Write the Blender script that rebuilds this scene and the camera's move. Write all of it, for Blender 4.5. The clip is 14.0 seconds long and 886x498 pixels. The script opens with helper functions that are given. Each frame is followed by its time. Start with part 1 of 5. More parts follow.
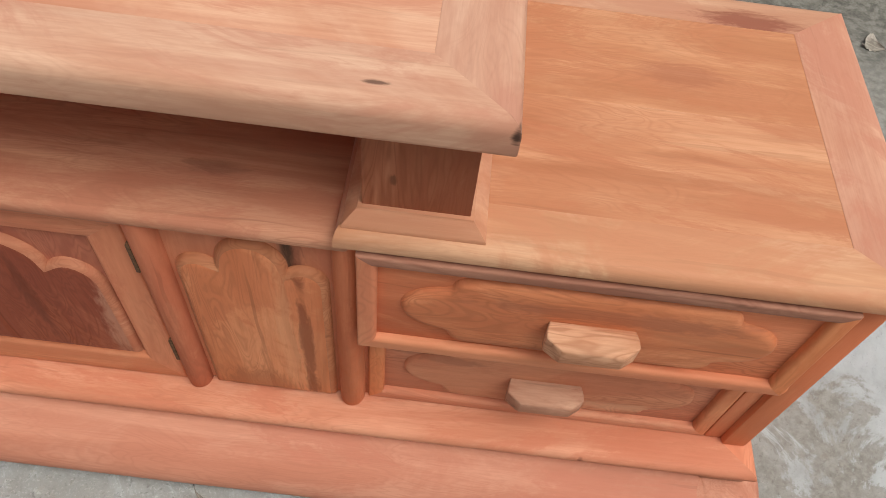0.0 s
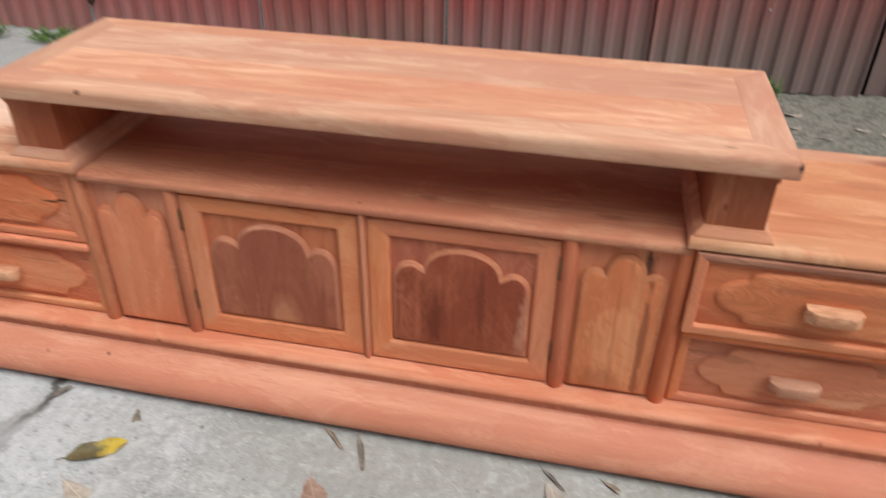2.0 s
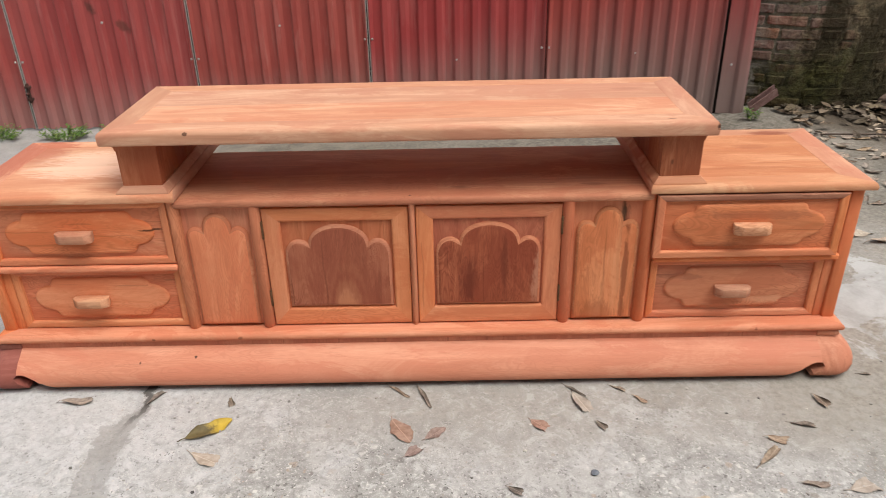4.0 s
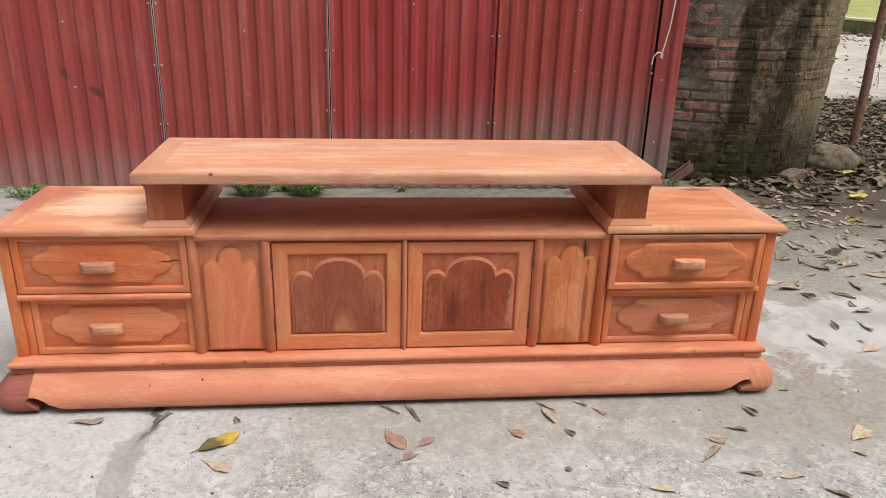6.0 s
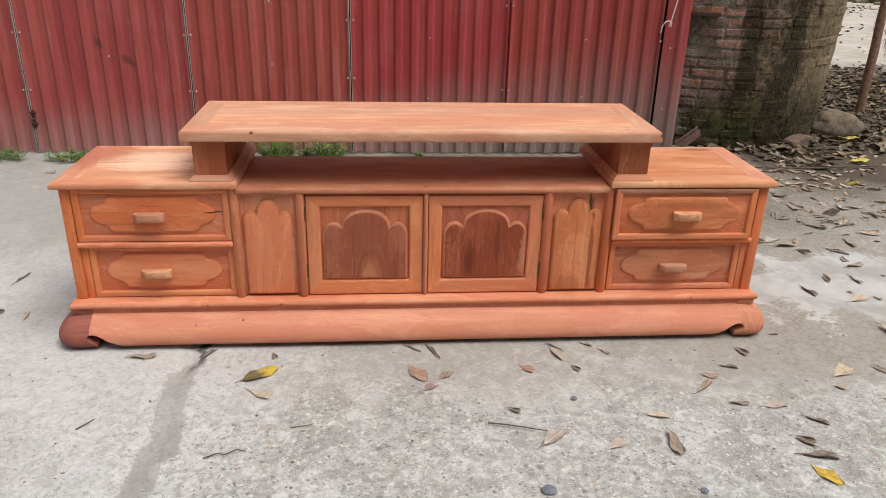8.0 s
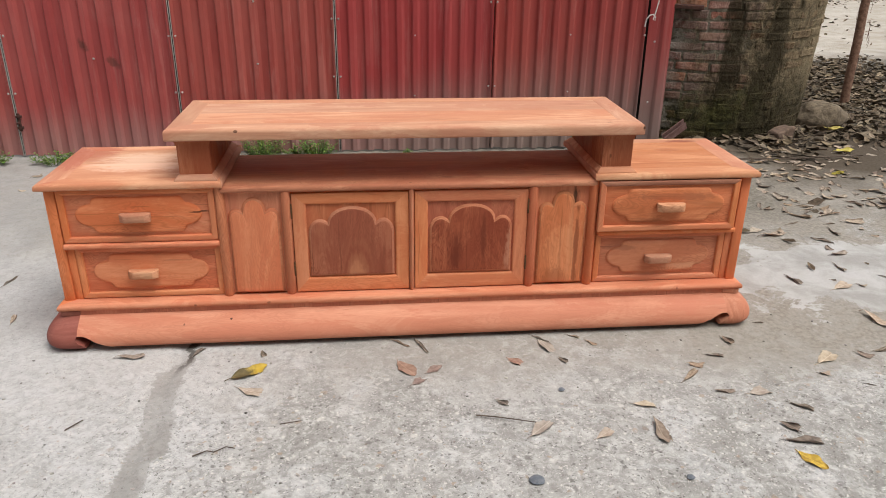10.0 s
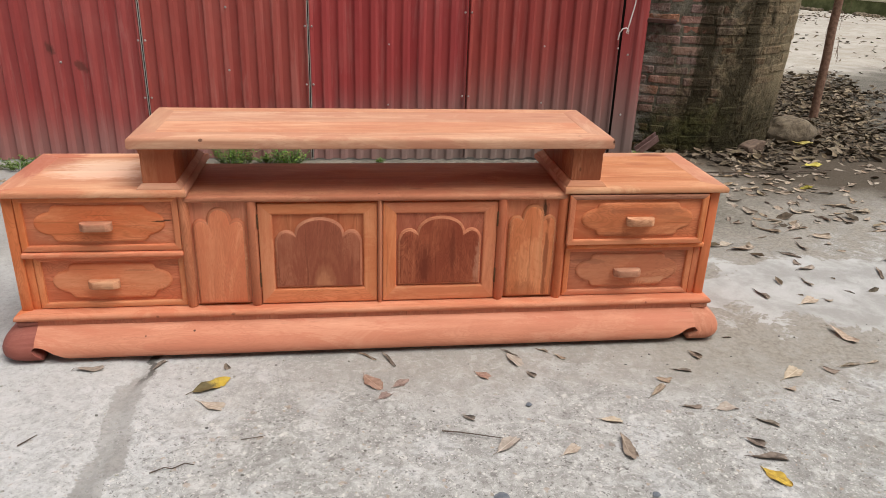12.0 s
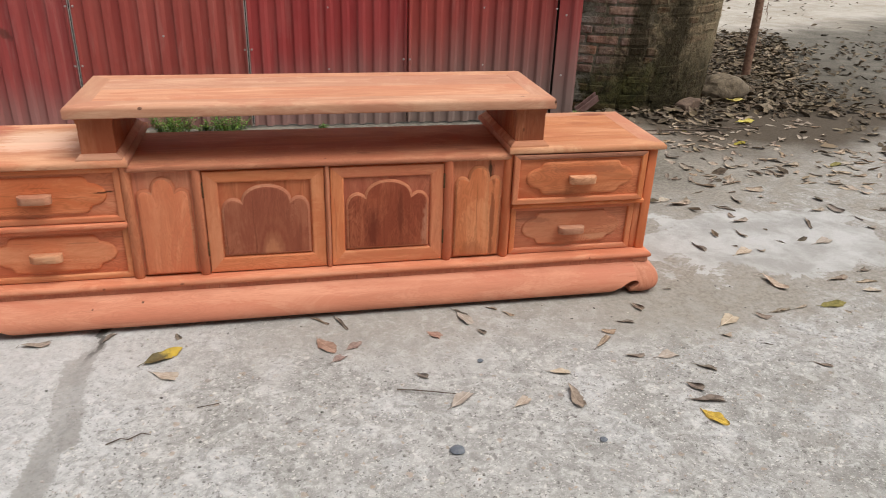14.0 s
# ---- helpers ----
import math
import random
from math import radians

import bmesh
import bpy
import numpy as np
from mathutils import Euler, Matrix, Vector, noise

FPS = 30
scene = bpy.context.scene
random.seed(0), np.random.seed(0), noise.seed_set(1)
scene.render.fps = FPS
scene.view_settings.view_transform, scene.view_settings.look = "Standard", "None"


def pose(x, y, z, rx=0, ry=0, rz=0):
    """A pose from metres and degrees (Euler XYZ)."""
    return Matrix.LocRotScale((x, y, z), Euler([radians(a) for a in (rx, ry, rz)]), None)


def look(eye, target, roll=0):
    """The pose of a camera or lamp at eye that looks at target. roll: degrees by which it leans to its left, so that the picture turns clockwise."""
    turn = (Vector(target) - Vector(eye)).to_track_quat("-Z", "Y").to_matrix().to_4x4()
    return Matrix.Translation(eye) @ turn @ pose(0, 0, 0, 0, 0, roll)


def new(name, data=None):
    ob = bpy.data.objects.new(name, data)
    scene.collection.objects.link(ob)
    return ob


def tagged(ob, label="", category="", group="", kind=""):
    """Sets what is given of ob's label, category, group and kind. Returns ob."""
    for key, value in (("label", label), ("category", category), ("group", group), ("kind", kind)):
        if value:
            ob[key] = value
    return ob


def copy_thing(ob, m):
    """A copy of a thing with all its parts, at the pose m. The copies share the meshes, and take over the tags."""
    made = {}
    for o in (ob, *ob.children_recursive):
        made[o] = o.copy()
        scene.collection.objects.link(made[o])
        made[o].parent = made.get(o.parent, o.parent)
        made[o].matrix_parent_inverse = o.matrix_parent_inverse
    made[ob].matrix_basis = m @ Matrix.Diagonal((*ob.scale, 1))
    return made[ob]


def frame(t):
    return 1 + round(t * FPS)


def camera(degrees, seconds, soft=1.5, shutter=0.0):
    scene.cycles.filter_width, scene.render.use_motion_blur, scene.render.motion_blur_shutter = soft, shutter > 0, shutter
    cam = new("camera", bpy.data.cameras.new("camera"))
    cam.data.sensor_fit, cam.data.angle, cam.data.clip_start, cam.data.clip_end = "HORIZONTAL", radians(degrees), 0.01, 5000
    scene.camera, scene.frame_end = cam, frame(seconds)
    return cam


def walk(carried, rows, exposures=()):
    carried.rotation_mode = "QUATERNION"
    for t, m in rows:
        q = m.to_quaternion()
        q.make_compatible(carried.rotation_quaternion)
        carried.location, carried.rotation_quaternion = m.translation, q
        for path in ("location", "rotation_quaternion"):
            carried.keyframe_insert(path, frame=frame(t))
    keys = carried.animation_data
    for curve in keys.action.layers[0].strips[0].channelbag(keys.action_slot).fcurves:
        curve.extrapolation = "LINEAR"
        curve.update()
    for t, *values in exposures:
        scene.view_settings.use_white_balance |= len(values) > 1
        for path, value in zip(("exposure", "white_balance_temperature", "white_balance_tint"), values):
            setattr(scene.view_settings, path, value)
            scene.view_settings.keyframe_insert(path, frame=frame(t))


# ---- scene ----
# ---------------------------------------------------------------- camera and walk
cam = camera(61.1, 14.0, soft=0.9, shutter=0.35)
PATH = [
    (0, (0.714, -0.429, 1.13), (0.739, 0.731, -0.499), 8.0),
    (0.02, (0.714, -0.430, 1.131), (0.738, 0.733, -0.496), 8.0),
    (0.1, (0.7, -0.458, 1.17), (0.706, 0.797, -0.383), 7.1),
    (0.2, (0.69, -0.504, 1.194), (0.655, 0.875, -0.25), 5.3),
    (0.3, (0.67, -0.564, 1.196), (0.608, 0.911, -0.152), 3.8),
    (0.4, (0.646, -0.612, 1.195), (0.561, 0.883, -0.131), 2.8),
    (0.5, (0.623, -0.671, 1.184), (0.517, 0.84, -0.122), 2.1),
    (0.8, (0.591, -0.772, 1.23), (0.433, 0.749, -0.056), -0.2),
    (1, (0.581, -0.841, 1.239), (0.405, 0.7, -0.024), 0.1),
    (1.2, (0.564, -0.893, 1.237), (0.372, 0.655, -0.022), 0.2),
    (1.5, (0.537, -1.016, 1.222), (0.311, 0.534, -0.022), 0.1),
    (2, (0.413, -1.225, 1.277), (0.079, 0.413, 0.179), 0.9),
    (2.2, (0.338, -1.277, 1.291), (-0.045, 0.4, 0.271), 0.7),
    (4.3, (0.073, -1.872, 1.313), (0.109, -0.072, 0.442), -1.2),
    (4.5, (0.053, -1.904, 1.313), (0.112, -0.083, 0.489), -1.0),
    (5, (-0.04, -2.015, 1.302), (0.105, -0.175, 0.532), 0.1),
    (5.5, (-0.101, -2.117, 1.314), (0.072, -0.259, 0.595), 1.0),
    (6, (-0.12, -2.138, 1.31), (0.082, -0.282, 0.593), 1.8),
    (6.5, (-0.135, -2.169, 1.311), (0.057, -0.335, 0.536), 2.4),
    (7, (-0.141, -2.258, 1.326), (0.033, -0.431, 0.532), 2.1),
    (7.5, (-0.16, -2.351, 1.329), (0.008, -0.519, 0.544), 1.7),
    (10, (-0.14, -2.386, 1.323), (0.047, -0.558, 0.534), 0.7),
    (10.5, (-0.123, -2.361, 1.323), (0.099, -0.536, 0.535), 0.7),
    (11, (-0.109, -2.363, 1.324), (0.142, -0.538, 0.546), 1.2),
    (11.5, (-0.108, -2.363, 1.329), (0.152, -0.534, 0.562), 1.9),
    (12, (-0.111, -2.36, 1.329), (0.139, -0.531, 0.56), 2.0),
    (12.5, (-0.102, -2.332, 1.316), (0.172, -0.528, 0.497), 0.3),
    (13, (-0.073, -2.339, 1.326), (0.359, -0.586, 0.467), -0.1),
    (13.5, (-0.093, -2.355, 1.328), (0.354, -0.594, 0.492), 1.9),
    (14, (-0.126, -2.393, 1.333), (0.263, -0.625, 0.484), 2.0),
]
walk(cam, [(t, look(eye, target, roll)) for t, eye, target, roll in PATH],
     exposures=[(0.0, -0.10, 6300, 5), (0.4, -0.02, 5450, 5), (1.5, 0.03, 5850, 4), (2.2, 0.10, 6350, 7), (4.3, 0.20, 6700, 10), (6.3, 0.22, 6700, 10), (7.5, 0.14, 6700, 10), (10.0, 0.10, 6700, 10), (13.0, 0.09, 6700, 10), (14.0, 0.04, 6700, 10)])

# ---------------------------------------------------------------- sky and sun
world = bpy.data.worlds.new("sky")
scene.world = world
world.use_nodes = True
sky = world.node_tree.nodes.new("ShaderNodeTexSky")
sky.sky_type = "NISHITA"
sky.sun_disc = False
sky.sun_elevation = radians(62)
sky.sun_rotation = radians(130)
sky.dust_density = 4.0
background = world.node_tree.nodes["Background"]
background.inputs["Strength"].default_value = 0.158
# high thin cloud takes most of the blue out of the sky
veil = world.node_tree.nodes.new("ShaderNodeHueSaturation")
veil.inputs["Saturation"].default_value = 0.3
world.node_tree.links.new(sky.outputs[0], veil.inputs["Color"])
world.node_tree.links.new(veil.outputs[0], background.inputs["Color"])
sun_data = bpy.data.lights.new("sun", "SUN")
sun_data.energy, sun_data.angle, sun_data.color = 2.0, radians(44), (1.0, 0.96, 0.9)
sun = new("sun", sun_data)
sun.matrix_world = look((2.0, -1.6, 6.0), (0, 0, 0))

# ---------------------------------------------------------------- materials


class Nodes:
    """A node material under construction."""

    def __init__(self, name):
        self.mat = bpy.data.materials.new(name)
        self.mat.use_nodes = True
        self.tree = self.mat.node_tree
        self.shader = self.tree.nodes["Principled BSDF"]
        self.coord = self.tree.nodes.new("ShaderNodeTexCoord").outputs["Object"]

    def put(self, socket, value):
        if isinstance(value, bpy.types.NodeSocket):
            self.tree.links.new(value, socket)
        elif isinstance(value, (tuple, list)) and len(value) == 3 and socket.type == "RGBA":
            socket.default_value = (*value, 1)
        else:
            socket.default_value = value

    def add(self, kind, out=0, **inputs):
        node = self.tree.nodes.new(kind)
        for key, value in inputs.items():
            self.put(node.inputs[int(key[1:]) if key[1:].isdigit() else key.replace("_", " ")], value)
        return node.outputs[out]

    def math(self, op, a, b=0.0, c=0.0):
        node = self.tree.nodes.new("ShaderNodeMath")
        node.operation = op
        for i, value in enumerate((a, b, c)):
            self.put(node.inputs[i], value)
        return node.outputs[0]

    def vmath(self, op, a, b):
        node = self.tree.nodes.new("ShaderNodeVectorMath")
        node.operation = op
        self.put(node.inputs[0], a)
        self.put(node.inputs[1], b)
        return node.outputs[0]

    def noise(self, vec, scale, detail=3.0, rough=0.55, warp=0.0):
        return self.add("ShaderNodeTexNoise", Vector=vec, Scale=scale, Detail=detail, Roughness=rough, Distortion=warp)

    def cells(self, vec, scale, out="Distance", jitter=1.0):
        node = self.tree.nodes.new("ShaderNodeTexVoronoi")
        self.put(node.inputs["Vector"], vec)
        node.inputs["Scale"].default_value = scale
        node.inputs["Randomness"].default_value = jitter
        return node.outputs[out]

    def step(self, value, lo, hi, a=0.0, b=1.0):
        """Smoothly from a to b as value goes from lo to hi."""
        node = self.tree.nodes.new("ShaderNodeMapRange")
        node.interpolation_type = "SMOOTHSTEP"
        for i, v in enumerate((value, lo, hi, a, b)):
            self.put(node.inputs[i], v)
        return node.outputs[0]

    def mix(self, fac, a, b, how="MIX"):
        node = self.tree.nodes.new("ShaderNodeMix")
        node.data_type, node.blend_type = "RGBA", how
        for i, v in ((0, fac), (6, a), (7, b)):
            self.put(node.inputs[i], v)
        return node.outputs[2]

    def random(self):
        return self.tree.nodes.new("ShaderNodeObjectInfo").outputs["Random"]

    def island(self):
        return self.tree.nodes.new("ShaderNodeNewGeometry").outputs["Random Per Island"]

    def xyz(self, vec):
        node = self.tree.nodes.new("ShaderNodeSeparateXYZ")
        self.put(node.inputs[0], vec)
        return node.outputs

    def tone(self, colour, seed, hue=0.0, sat=0.0, value=0.0):
        """Shift a colour a little, by a random number from 0 to 1."""
        spread = self.math("SUBTRACT", seed, 0.5)
        other = self.math("SUBTRACT", self.math("FRACT", self.math("MULTIPLY", seed, 7.31)), 0.5)
        return self.add("ShaderNodeHueSaturation", Hue=self.math("MULTIPLY_ADD", other, hue, 0.5),
                        Saturation=self.math("MULTIPLY_ADD", spread, sat, 1.0),
                        Value=self.math("MULTIPLY_ADD", spread, value, 1.0), Color=colour)

    def finish(self, colour, rough, bump=None, strength=0.3, depth=0.002, spec=0.3, metal=0.0):
        self.put(self.shader.inputs["Base Color"], colour)
        self.put(self.shader.inputs["Roughness"], rough)
        self.shader.inputs["Specular IOR Level"].default_value = spec
        self.put(self.shader.inputs["Metallic"], metal)
        if bump is not None:
            self.put(self.shader.inputs["Normal"], self.add("ShaderNodeBump", Strength=strength, Distance=depth, Height=bump))
        return self.mat


def wood(name, axis, mid, dark, pale, veins=0.15, chalk=0.5, rings=0.35, knots=1.0, flame=None, spots=(), streaks=0.7):
    """Raw sanded timber with the grain along axis (0, 1 or 2)."""
    n = Nodes(name)
    seed = n.random()
    shift = n.add("ShaderNodeCombineXYZ", X=n.math("MULTIPLY", seed, 13.0), Y=n.math("MULTIPLY", seed, 7.7), Z=n.math("MULTIPLY", seed, 9.1))
    vec = n.vmath("ADD", n.coord, shift)
    stretch = [16.0, 16.0, 16.0]
    stretch[axis] = 1.6
    long = n.vmath("MULTIPLY", vec, tuple(stretch))
    broad = n.noise(long, 1.0, 4, 0.6, 1.2)
    fibre_scale = [420.0, 420.0, 420.0]
    fibre_scale[axis] = 22.0
    fibre = n.noise(n.vmath("MULTIPLY", vec, tuple(fibre_scale)), 1.0, 2, 0.6)
    ring_scale = [9.0, 9.0, 9.0]
    ring_scale[axis] = 1.1
    swirl = n.noise(n.vmath("MULTIPLY", vec, tuple(ring_scale)), 1.0, 2, 0.5, 0.6)
    figure = n.math("ABSOLUTE", n.math("SINE", n.math("MULTIPLY", swirl, 34.0)))
    figure = n.math("POWER", figure, 3.0)
    colour = n.mix(n.step(broad, 0.3, 0.7), dark, mid)
    colour = n.mix(n.math("MULTIPLY", n.step(broad, 0.5, 0.75), 0.6), colour, pale)
    colour = n.mix(n.math("MULTIPLY", figure, rings), colour, n.mix(0.55, mid, dark))
    vein_scale = [11.0, 11.0, 11.0]
    vein_scale[axis] = 1.3
    vein = n.step(n.noise(n.vmath("MULTIPLY", n.vmath("ADD", vec, (3.1, 5.2, 1.7)), tuple(vein_scale)), 1.0, 3, 0.5, 1.5), 0.57, 0.7)
    colour = n.mix(n.math("MULTIPLY", vein, veins), colour, tuple(c * 0.4 for c in dark))
    soft = [7.0, 7.0, 7.0]
    soft[axis] = 2.6
    patchy = n.vmath("MULTIPLY", vec, tuple(soft))
    dust = n.step(n.noise(patchy, 1.0, 6, 0.68, 0.8), 0.47, 0.62)
    colour = n.mix(n.math("MULTIPLY", dust, chalk), colour, pale)
    # rosy clouds with feathered, scalloped edges
    cloud = n.noise(n.vmath("ADD", patchy, (8.0, 2.0, 4.0)), 0.8, 7, 0.7, 1.4)
    rosy = (dark[0] * 1.04, dark[1] * 0.98, dark[2] * 1.0)
    colour = n.mix(n.step(cloud, 0.49, 0.57, 0.0, 0.65), colour, rosy)
    tooth = [70.0, 70.0, 70.0]
    tooth[axis] = 16.0
    stroke = n.noise(n.vmath("MULTIPLY", vec, tuple(tooth)), 1.0, 3, 0.6, 1.8)
    colour = n.mix(n.math("MULTIPLY", n.step(stroke, 0.55, 0.66), n.step(cloud, 0.4, 0.58, 0.1, 0.45)), colour, dark)
    curl_scale = [26.0, 26.0, 26.0]
    curl_scale[axis] = 5.5
    curl = n.noise(n.vmath("MULTIPLY", n.vmath("ADD", vec, (1.9, 0.4, 6.3)), tuple(curl_scale)), 1.0, 2, 0.5, 1.0)
    lines = n.math("POWER", n.math("ABSOLUTE", n.math("SINE", n.math("MULTIPLY", curl, 40.0))), 5.0)
    where = n.step(n.noise(n.vmath("ADD", patchy, (2.5, 7.5, 1.0)), 0.7, 3, 0.6), 0.46, 0.60, 0.12 * streaks, 0.8 * streaks)
    colour = n.mix(n.math("MULTIPLY", lines, where), colour, tuple(c * 0.8 for c in dark))
    colour = n.mix(n.step(fibre, 0.35, 0.72, 0.0, 0.28), colour, dark)
    # thin dark streaks that run with the grain
    streak_scale = [95.0, 95.0, 95.0]
    streak_scale[axis] = 2.2
    streak = n.noise(n.vmath("MULTIPLY", n.vmath("ADD", n.vmath("MULTIPLY", vec, (1.0, 1.0, 1.0)), n.vmath("MULTIPLY", n.add("ShaderNodeTexNoise", 1, Vector=vec, Scale=6.0, Detail=2.0), (0.02, 0.02, 0.02))), tuple(streak_scale)), 1.0, 2, 0.55, 0.4)
    colour = n.mix(n.math("MULTIPLY", n.step(streak, 0.62, 0.69), n.step(swirl, 0.42, 0.6, 0.12 * streaks, 0.6 * streaks)), colour, tuple(c * 0.5 for c in dark))
    knot_scale = [2.6, 2.6, 2.6]
    knot_scale[axis] = 1.3
    knot = n.step(n.cells(n.vmath("MULTIPLY", vec, tuple(knot_scale)), 1.0), 0.008, 0.026, 0.7 * knots, 0.0)
    colour = n.mix(knot, colour, (0.06, 0.025, 0.015))
    if flame:
        # a pale tongue of sapwood rising from the lower edge
        x, y, z = n.xyz(n.coord)
        ax = n.math("MULTIPLY", n.math("SUBTRACT", x, flame[0]), 1.0 / flame[2])
        az = n.math("MULTIPLY", n.math("SUBTRACT", z, flame[1]), 1.0 / flame[3])
        d = n.math("SQRT", n.math("ADD", n.math("MULTIPLY", ax, ax), n.math("MULTIPLY", az, az)))
        warped = n.math("ADD", d, n.math("ADD", n.math("MULTIPLY", n.math("SUBTRACT", swirl, 0.5), 2.4), n.math("MULTIPLY", n.math("SUBTRACT", stroke, 0.5), 0.6)))
        bands = n.math("MULTIPLY_ADD", n.math("SINE", n.math("MULTIPLY", warped, 13.0)), 0.5, 0.5)
        colour = n.mix(n.math("MULTIPLY", bands, n.step(warped, 2.4, 0.8, 0.0, 0.2)), colour, flame[4])
        colour = n.mix(n.step(warped, 1.2, 0.5, 0.0, 0.8), colour, flame[4])
    for middle, size, shade, share in spots:
        # a single stain or knot: middle and half sizes in metres
        away = n.vmath("MULTIPLY", n.vmath("SUBTRACT", n.coord, middle), tuple(1.0 / v for v in size))
        node = n.tree.nodes.new("ShaderNodeVectorMath")
        node.operation = "LENGTH"
        n.put(node.inputs[0], away)
        ragged = n.math("MULTIPLY_ADD", n.math("SUBTRACT", cloud, 0.5), 2.2, n.math("MULTIPLY", n.math("SUBTRACT", stroke, 0.5), 1.6))
        d = n.math("ADD", node.outputs["Value"], ragged)
        colour = n.mix(n.step(d, 1.15, 0.45, 0.0, share), colour, shade)
    colour = n.tone(colour, seed, 0.008, 0.12, 0.13)
    rough = n.step(dust, 0.0, 1.0, 0.5, 0.72)
    height = n.math("MULTIPLY_ADD", broad, 0.5, n.math("MULTIPLY", fibre, 0.5))
    return n.finish(colour, rough, height, 0.4, 0.0014, 0.1)


ROSE, ROSE_D, ROSE_P = (0.76, 0.272, 0.136), (0.62, 0.190, 0.088), (0.80, 0.355, 0.20)
WOOD_X = wood("rosewood along", 0, ROSE, ROSE_D, ROSE_P, 0.22, spots=(
    ((-0.705, 0.0, 0.452), (0.035, 0.03, 0.0035), (0.06, 0.025, 0.015), 0.9), ((0.90, -0.02, 0.505), (0.16, 0.03, 0.012), (0.34, 0.115, 0.068), 0.6), ((1.00, -0.02, 0.40), (0.09, 0.03, 0.018), (0.36, 0.12, 0.065), 0.55)))
WOOD_Y = wood("rosewood deep", 1, ROSE, ROSE_D, ROSE_P, 0.2)
WOOD_Z = wood("rosewood upright", 2, ROSE, ROSE_D, ROSE_P, 0.3, 0.3)
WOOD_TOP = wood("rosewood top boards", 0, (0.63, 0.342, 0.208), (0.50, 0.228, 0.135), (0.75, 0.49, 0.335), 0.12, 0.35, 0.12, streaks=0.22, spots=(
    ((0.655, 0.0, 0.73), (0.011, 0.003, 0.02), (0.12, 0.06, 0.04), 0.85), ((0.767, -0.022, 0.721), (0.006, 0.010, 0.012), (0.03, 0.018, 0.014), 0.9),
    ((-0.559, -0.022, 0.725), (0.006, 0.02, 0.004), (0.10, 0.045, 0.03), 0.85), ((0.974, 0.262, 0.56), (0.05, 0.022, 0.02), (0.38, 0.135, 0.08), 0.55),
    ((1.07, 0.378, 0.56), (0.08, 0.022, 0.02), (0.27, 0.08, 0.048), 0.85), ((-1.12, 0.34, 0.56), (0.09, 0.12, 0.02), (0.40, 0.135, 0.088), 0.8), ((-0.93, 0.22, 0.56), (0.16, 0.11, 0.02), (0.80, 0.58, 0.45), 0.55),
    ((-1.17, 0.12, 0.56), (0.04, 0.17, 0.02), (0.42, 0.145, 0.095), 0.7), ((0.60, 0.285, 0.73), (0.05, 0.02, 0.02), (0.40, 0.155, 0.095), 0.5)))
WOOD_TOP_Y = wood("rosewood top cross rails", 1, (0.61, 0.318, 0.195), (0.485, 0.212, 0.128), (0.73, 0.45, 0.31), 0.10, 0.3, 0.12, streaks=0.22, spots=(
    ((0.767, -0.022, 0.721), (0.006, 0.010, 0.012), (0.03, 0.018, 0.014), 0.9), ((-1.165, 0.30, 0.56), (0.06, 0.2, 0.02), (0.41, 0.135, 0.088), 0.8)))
WOOD_PINK = wood("pink rosewood base", 0, (0.62, 0.270, 0.175), (0.51, 0.192, 0.120), (0.70, 0.36, 0.245), 0.12, 0.45, 0.3, streaks=0.35, spots=(
    ((-0.781, -0.07, 0.076), (0.004, 0.04, 0.003), (0.10, 0.045, 0.03), 0.8), ((-0.626, -0.06, 0.085), (0.004, 0.04, 0.003), (0.05, 0.025, 0.02), 0.9),
    ((-0.745, -0.04, 0.13), (0.007, 0.03, 0.005), (0.20, 0.08, 0.05), 0.8), ((-0.50, -0.04, 0.132), (0.008, 0.03, 0.005), (0.20, 0.08, 0.05), 0.8),
    ((0.95, -0.045, 0.132), (0.005, 0.02, 0.006), (0.22, 0.075, 0.05), 0.8)))
WOOD_SHELF = wood("brown shelf board", 0, (0.60, 0.262, 0.138), (0.46, 0.170, 0.086), (0.70, 0.36, 0.205), 0.2, 0.4, 0.35, spots=(
    ((0.124, 0.053, 0.537), (0.032, 0.012, 0.02), (0.22, 0.08, 0.045), 0.6), ((0.486, 0.06, 0.537), (0.034, 0.012, 0.02), (0.22, 0.08, 0.045), 0.5),
    ((-0.007, 0.004, 0.537), (0.007, 0.006, 0.01), (0.06, 0.028, 0.02), 0.85)))
WOOD_STREAK = wood("streaked rosewood", 2, (0.74, 0.282, 0.142), (0.57, 0.185, 0.088), (0.79, 0.365, 0.20), 0.6, 0.2, 0.45, spots=(
    ((0.561, 0.0, 0.475), (0.009, 0.03, 0.05), (0.06, 0.035, 0.022), 0.9), ((0.574, 0.0, 0.31), (0.009, 0.03, 0.22), (0.25, 0.075, 0.04), 0.8), ((0.551, 0.0, 0.33), (0.013, 0.03, 0.22), (0.72, 0.33, 0.18), 0.45),
    ((0.50, 0.0, 0.16), (0.05, 0.03, 0.05), (0.36, 0.12, 0.06), 0.6)))
WOOD_STREAK_SOFT = wood("softly streaked rosewood", 2, (0.77, 0.305, 0.157), (0.63, 0.215, 0.104), (0.81, 0.40, 0.23), 0.12, 0.35, 0.3, streaks=0.4)
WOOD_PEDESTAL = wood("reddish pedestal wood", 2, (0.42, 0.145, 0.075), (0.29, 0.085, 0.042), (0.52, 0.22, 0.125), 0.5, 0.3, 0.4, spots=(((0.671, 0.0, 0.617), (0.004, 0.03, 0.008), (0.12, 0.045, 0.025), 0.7),))
